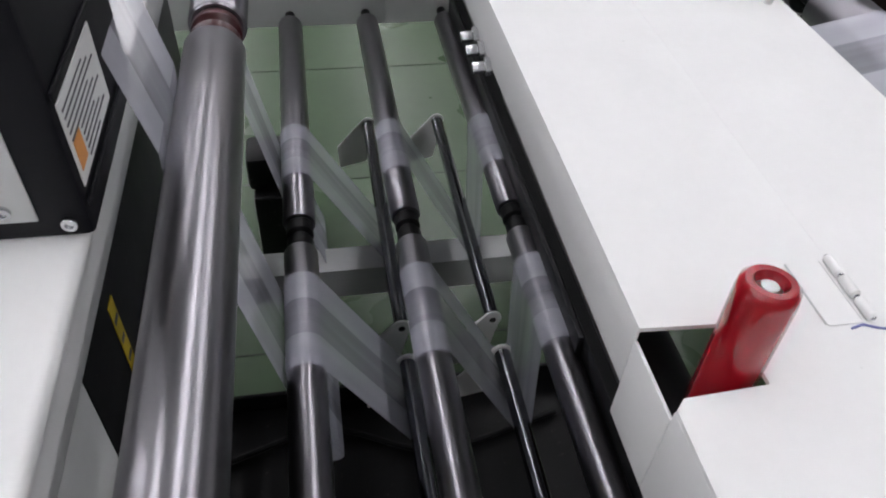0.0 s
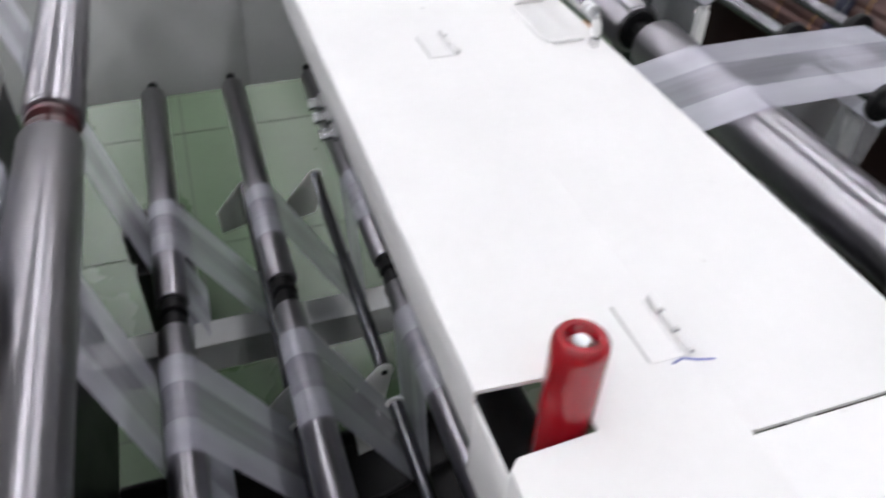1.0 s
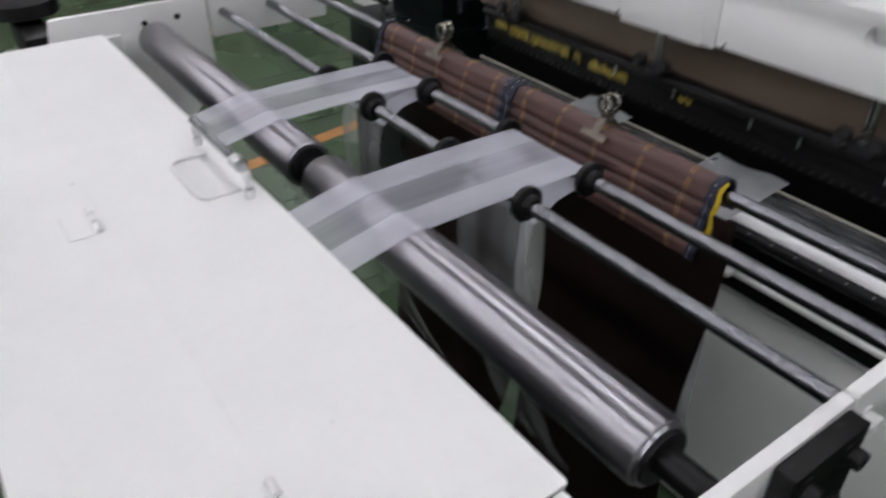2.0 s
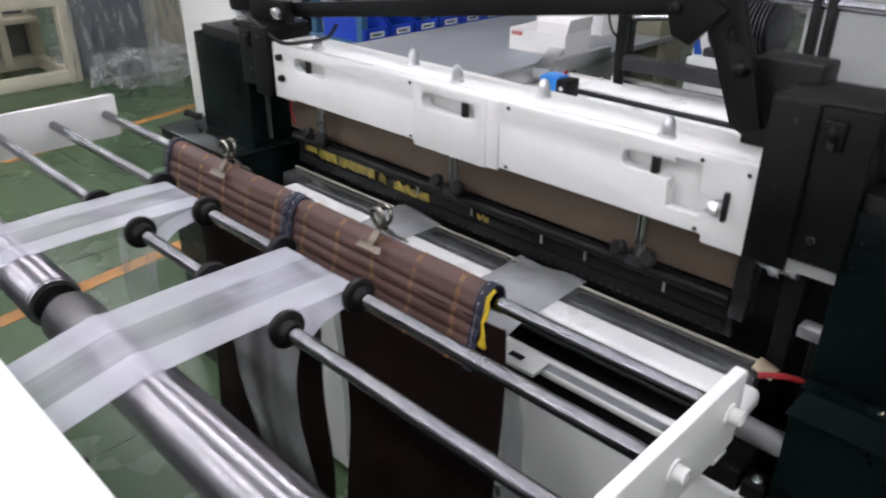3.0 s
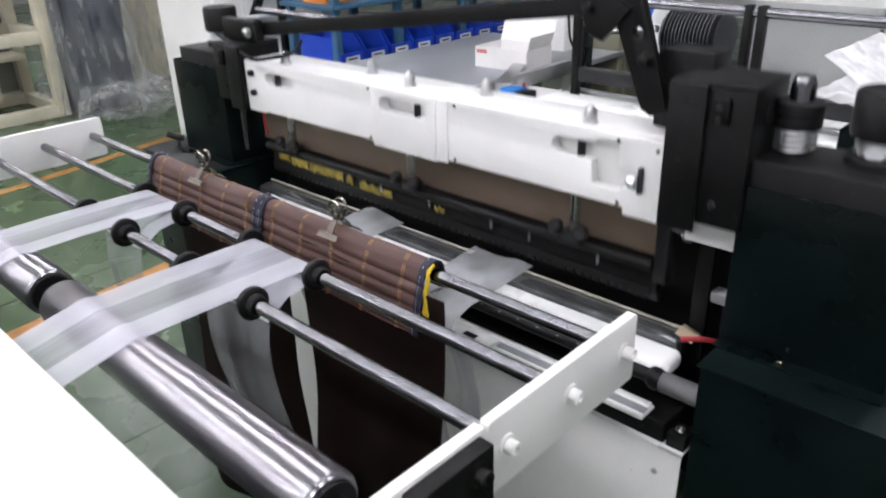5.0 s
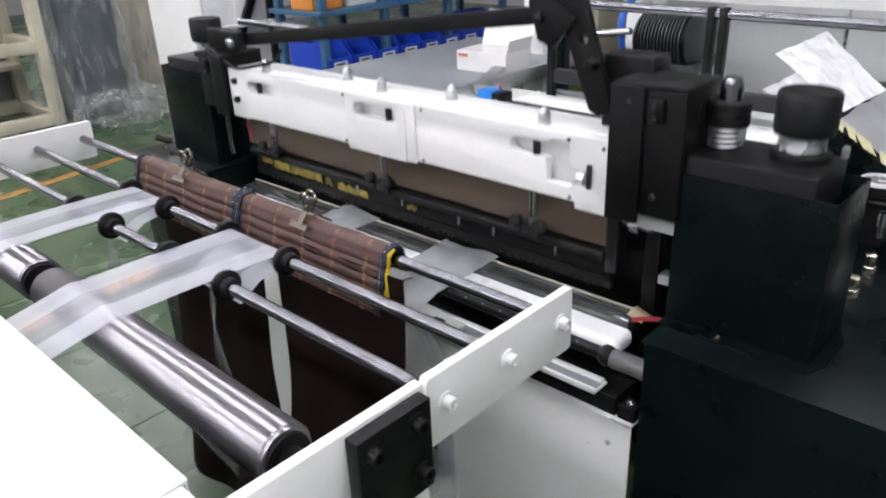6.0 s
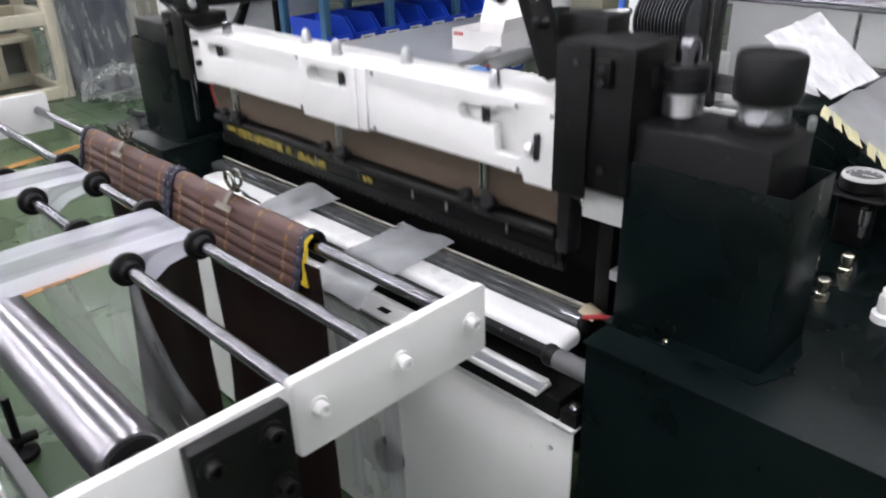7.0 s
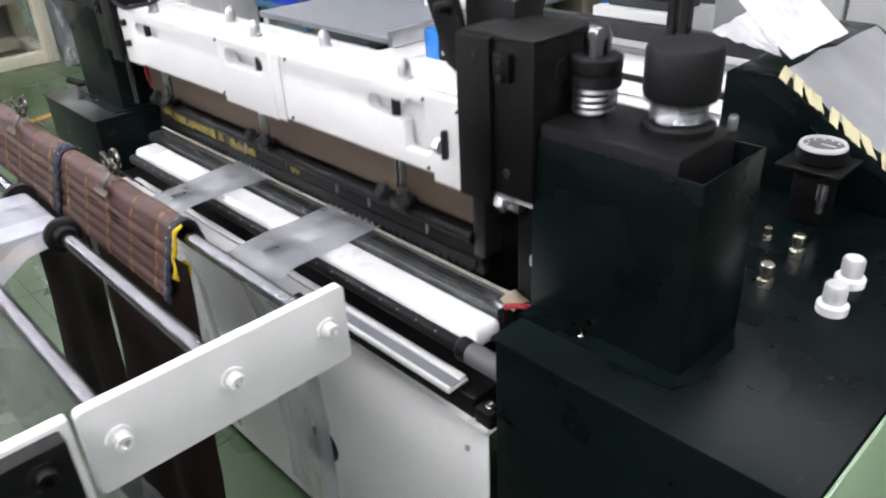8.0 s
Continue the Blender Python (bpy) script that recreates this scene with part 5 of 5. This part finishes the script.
# neighbouring machine with motor and hanging sheets
mach = thing("neighbour_machine", "white framed neighbouring machine with chrome shaft and grey panels", "machine", (2.2, 0.4, 0.0))
part("top_rail", box(-0.10, 0.0, -2.4, 0.75, 1.098, 1.17, 0.004), WHITE, mach, "white top rail")
part("post", box(0.0, 0.12, 0.68, 0.80, 0.0, 1.17, 0.004), WHITE, mach, "white post")
part("post", box(0.0, 0.12, -1.3, -1.18, 0.0, 1.17, 0.004), WHITE, mach, "white post")
for y0, y1 in ((0.02, 0.50), (-0.50, 0.005), (-1.10, -0.52)):
    part("grey_panel", box(0.30, 0.315, y0, y1, 0.15, 1.09, 0.003), DIMPANEL, mach, "light grey panel")
part("base", box(0.0, 0.9, -1.5, 0.6, 0.0, 0.62, 0.006), GREYWALL, mach)
part("shaft", rod((-0.60, -1.6, 1.115), (-0.60, 0.75, 1.135), 0.016, 24), CHROME, mach, "long chrome shaft")
for y in (0.115, 0.155):
    part("swing_arm", box(-0.62, -0.585, y - 0.012, y + 0.012, 0.80, 1.15, 0.003), BLACK, mach, "black swing arm")
part("black_bar", box(-0.60, -0.56, -0.75, 0.75, 0.845, 0.895, 0.004), DARKSTEEL, mach, "dark steel bar")
part("side_post", box(-0.600, -0.572, 0.752, 0.780, 0.60, 1.18, 0.003), BLACK, mach, "slim black post")
part("olive_cover", box(0.20, 0.42, 1.06, 1.23, 0.30, 1.05, 0.006), OLIVE, mach, "olive grey cover")
part("side_block", box(-0.66, -0.52, -0.85, -0.75, 0.80, 1.25, 0.004), BLACK, mach, "dark bearing block")
motor = thing("electric_motor", "black finned electric motor with blue hose", "motor", (2.12, 0.94, 0.835))
fins = [(0, 0.09)]
for k in range(14):
    fins += [(0.05 + k * 0.06, 0.085), (0.055 + k * 0.06, 0.105), (0.075 + k * 0.06, 0.105), (0.08 + k * 0.06, 0.085)]
part("casing", lathe((0, 0.13, 0.115), (0, -0.11, 0.115), fins + [(0.95, 0.10), (1, 0.08)], 32), MOTOR, motor, "black finned casing")
part("foot", box(-0.08, 0.08, -0.14, 0.14, 0.0, 0.03, 0.004), MOTOR, motor)
part("hose", tube(smooth_path([(-0.05, 0.17, 0.0), (-0.07, 0.19, 0.10), (-0.05, 0.20, 0.20), (0.02, 0.16, 0.28), (0.1, 0.0, 0.30)], 6), 0.014), HOSE, motor, "blue air hose")
part("stand", box(-0.12, 0.12, -0.18, 0.18, -0.21, -0.0005, 0.004), GREYWALL, motor)
piston = thing("air_cylinder", "slim bright air cylinder on a dark bracket", "cylinder", (1.98, 1.20, 0.95))
part("barrel", rod((0, 0.15, 0), (0, -0.15, 0.04), 0.014), ZINC, piston)
part("bracket", box(-0.03, 0.03, 0.15, 0.20, -0.95, 0.03, 0.004), GREEN, piston)
mount = thing("machine_post", "white machine post beside the work table", "post", (2.35, 1.72, 0.0))
part("post", box(-0.10, 0.10, -0.06, 0.06, 0.0, 1.25, 0.004), WHITE, mount)
part("cable", tube(smooth_path([(-0.11, -0.07, 1.2), (-0.13, -0.10, 0.98), (-0.16, -0.14, 0.86), (-0.15, -0.2, 0.80)], 6), 0.006), RUBBER, mount)

DIMSHEET = surface("dim_grey_sheet", (0.20, 0.20, 0.19), 0.5, vary=0.25, scale=3)
# white machine beyond the blue shelf
wm = thing("white_machine", "white painted machine with black struts beyond the shelf", "machine", (1.50, 3.60, 0.0))
part("body", box(0.13, 0.92, 0.06, 0.70, 0.02, 1.55, 0.01), WHITE, wm, "white painted body")
for x0, x1 in ((0.15, 0.30), (0.34, 0.52), (0.66, 0.90)):
    part("door_panel", box(x0, x1, 0.048, 0.0595, 0.25, 1.45, 0.004), WHITE, wm, "white door panel")
part("strut", box(0.565, 0.62, 0.0, 0.045, 0.0, 1.50, 0.004), BLACK, wm, "black upright strut")
own = box(-0.025, 0.025, 0.0, 0.03, -0.30, 0.30, 0.003)
own.transform(Matrix.Translation((0.44, 0.0, 0.98)) @ Matrix.Rotation(radians(28), 4, "Y"))
part("strut", own, BLACK, wm, "black slanting strut")
part("cross_rail", rod((0.16, -0.02, 0.86), (0.72, -0.02, 0.86), 0.014, 12), GREYWALL, wm, "pale cross rail")

# cream cabinet and wrapped machines at the far side
cab = thing("cream_cabinet", "cream painted steel frame cabinet with glass panes", "cabinet", (0.53, 6.15, 0.0))
for x in (-0.95, -0.35, 0.35, 0.92):
    for y in (-0.35, 0.35):
        part("post", box(x - 0.045, x + 0.045, y - 0.045, y + 0.045, 0.0, 1.9, 0.006), CREAM, cab)
for z in (0.0, 0.56, 1.15, 1.85):
    for y in (-0.35, 0.35):
        part("rail", box(-0.99, 0.96, y - 0.04, y + 0.04, z, z + 0.09, 0.005), CREAM, cab)
    part("side_rail", box(0.88, 0.96, -0.30, 0.30, z, z + 0.09, 0.005), CREAM, cab)
part("back_sheet", box(-0.95, 0.92, 0.40, 0.41, 0.1, 1.9, 0), DIMSHEET, cab, "dim grey inside")
for x in (-0.60, 0.10, 0.62):
    part("inner_post", box(x - 0.03, x + 0.03, 0.10, 0.16, 0.09, 1.85, 0.004), CREAM, cab)
part("inner_shelf", box(-0.90, 0.87, 0.02, 0.30, 0.40, 0.44, 0.004), CREAM, cab)


DARKCAB = surface("dark_blue_cabinet", (0.03, 0.04, 0.06), 0.35)


def wrapped(x, y, w, d, h, mat, label, seed, insets=3):
    t = thing("wrapped_machine", label, "machine", (x, y, 0.0), "wrapped machines")
    part("cabinet", box(-w / 2, w / 2, -d / 2, d / 2, 0.02, h, 0.01), mat, t)
    for k, (a, b, za, zb) in enumerate(((-0.40, -0.04, 0.52, 0.92), (0.04, 0.40, 0.60, 0.92), (-0.38, 0.38, 0.12, 0.44))[:insets]):
        part("panel", box(a * w, b * w, -d / 2 - 0.012, -d / 2 - 0.001, za * h, zb * h, 0.004), MOTOR if k == 0 else DARKCAB, t, "dark inset panel")
    own = bmesh.new()
    rows = []
    for i in range(33):
        z = h + 0.05 - (h + 0.04) * i / 32
        spread = 1.08 + 0.30 * (i / 32) ** 3
        row = []
        for k in range(96):
            a = 2 * math.pi * k / 96
            cx, cy = math.cos(a), math.sin(a)
            q = 1 / max(abs(cx), abs(cy))
            d2 = 1 + 0.10 * noise.noise((cx * 3 + seed, cy * 3, i * 0.12)) + 0.16 * (0.3 - abs(noise.noise((cx * 7 + seed, cy * 7, i * 0.09)))) + 0.07 * (0.25 - abs(noise.noise((cx * 15 + seed, cy * 15, i * 0.4))))
            row.append(own.verts.new((cx * q * w / 2 * spread * d2, cy * q * d / 2 * spread * d2, max(0.004, z))))
        rows.append(row)
    for u, v in zip(rows, rows[1:]):
        for k in range(96):
            own.faces.new((u[k], u[(k + 1) % 96], v[(k + 1) % 96], v[k]))
    own.faces.new(rows[0])
    part("dust_sheet", own, WRAP, t, "crinkled clear dust sheet")
    return t


wrapped(1.75, 5.85, 0.45, 0.5, 1.9, DARKCAB, "dark machine wrapped in clear plastic dust sheet", 1)
w2 = wrapped(2.40, 6.25, 0.55, 0.5, 1.8, CREAM, "cream electrical cabinet wrapped in clear plastic sheet", 5, 0)
part("warning_sign", plate([(-0.06, 1.30), (0.06, 1.30), (0.0, 1.41)], (), 0.003, Matrix.Translation((-0.02, -0.256, 0)) @ FACE_Y), OCHRE, w2, "yellow warning triangle")
wrapped(3.15, 6.35, 0.6, 0.5, 1.8, DARKCAB, "black machine wrapped in crinkled clear plastic", 9)
pile = part("dust_sheet", box(1.5, 3.3, 5.15, 5.65, 0.0, 0.22, 0.1, 4), WRAP, None, "crumpled plastic sheeting on the floor", category="plastic sheet")
bmesh_pile = bmesh.new()
bmesh_pile.from_mesh(pile.data)
bmesh.ops.subdivide_edges(bmesh_pile, edges=bmesh_pile.edges[:], cuts=16, use_grid_fill=True)
for v in bmesh_pile.verts:
    v.co += Vector((0.1, 0.1, 0.10)) * noise.noise(v.co * 4) + Vector((0.04, 0.04, 0.09)) * (0.3 - abs(noise.noise(v.co * 9)))
    v.co.z = max(0.003, v.co.z)
bmesh_pile.to_mesh(pile.data)
bmesh_pile.free()


# ---- motion ----
def lift(t):
    """How far the press head is raised, 0 to 1."""
    return (0.5 + 0.5 * math.cos(2 * math.pi * (t - 3.52) / 0.394)) ** 1.3


def drift(t):
    """Slow swing of the slack loops, in degrees: blown out between 3 and 4 s, then back."""
    return 11.0 * math.exp(-((t - 3.7) / 0.55) ** 2)


def twist(t):
    """The slack loops turn edge-on after 5 s, in degrees."""
    u = min(1.0, max(0.0, (t - 5.0) / 1.4))
    return -34.0 * u * u * (3 - 2 * u)


def motions():
    times = [k / 30 for k in range(0, 241)]
    walk(head, [(t, pose(0.37, 0.75, HEAD_DOWN + 0.064 * lift(t))) for t in times])
    for n, f in enumerate(FLAPS):
        x, y, z = f.location
        walk(f, [(t, pose(x, y, z, 0, -4.2 * lift(t), 0)) for t in times])
    for n, f in enumerate(HANGING):
        x, y, z = f.location
        walk(f, [(t, pose(x, y, z, 0, drift(t) + 2.0 * math.sin(2 * math.pi * (t / 0.394 + 0.3 * n)), twist(t) + 3.0 * math.sin(2 * math.pi * t / 0.788 + n))) for t in times])
    for n, f in enumerate(CLOTHS):
        x, y, z = f.location
        walk(f, [(t, pose(x, y, z, 1.2 * math.sin(2 * math.pi * t / 0.788 + 2 * n), 1.5 * math.sin(2 * math.pi * t / 0.394 + n), 0)) for t in times])


motions()
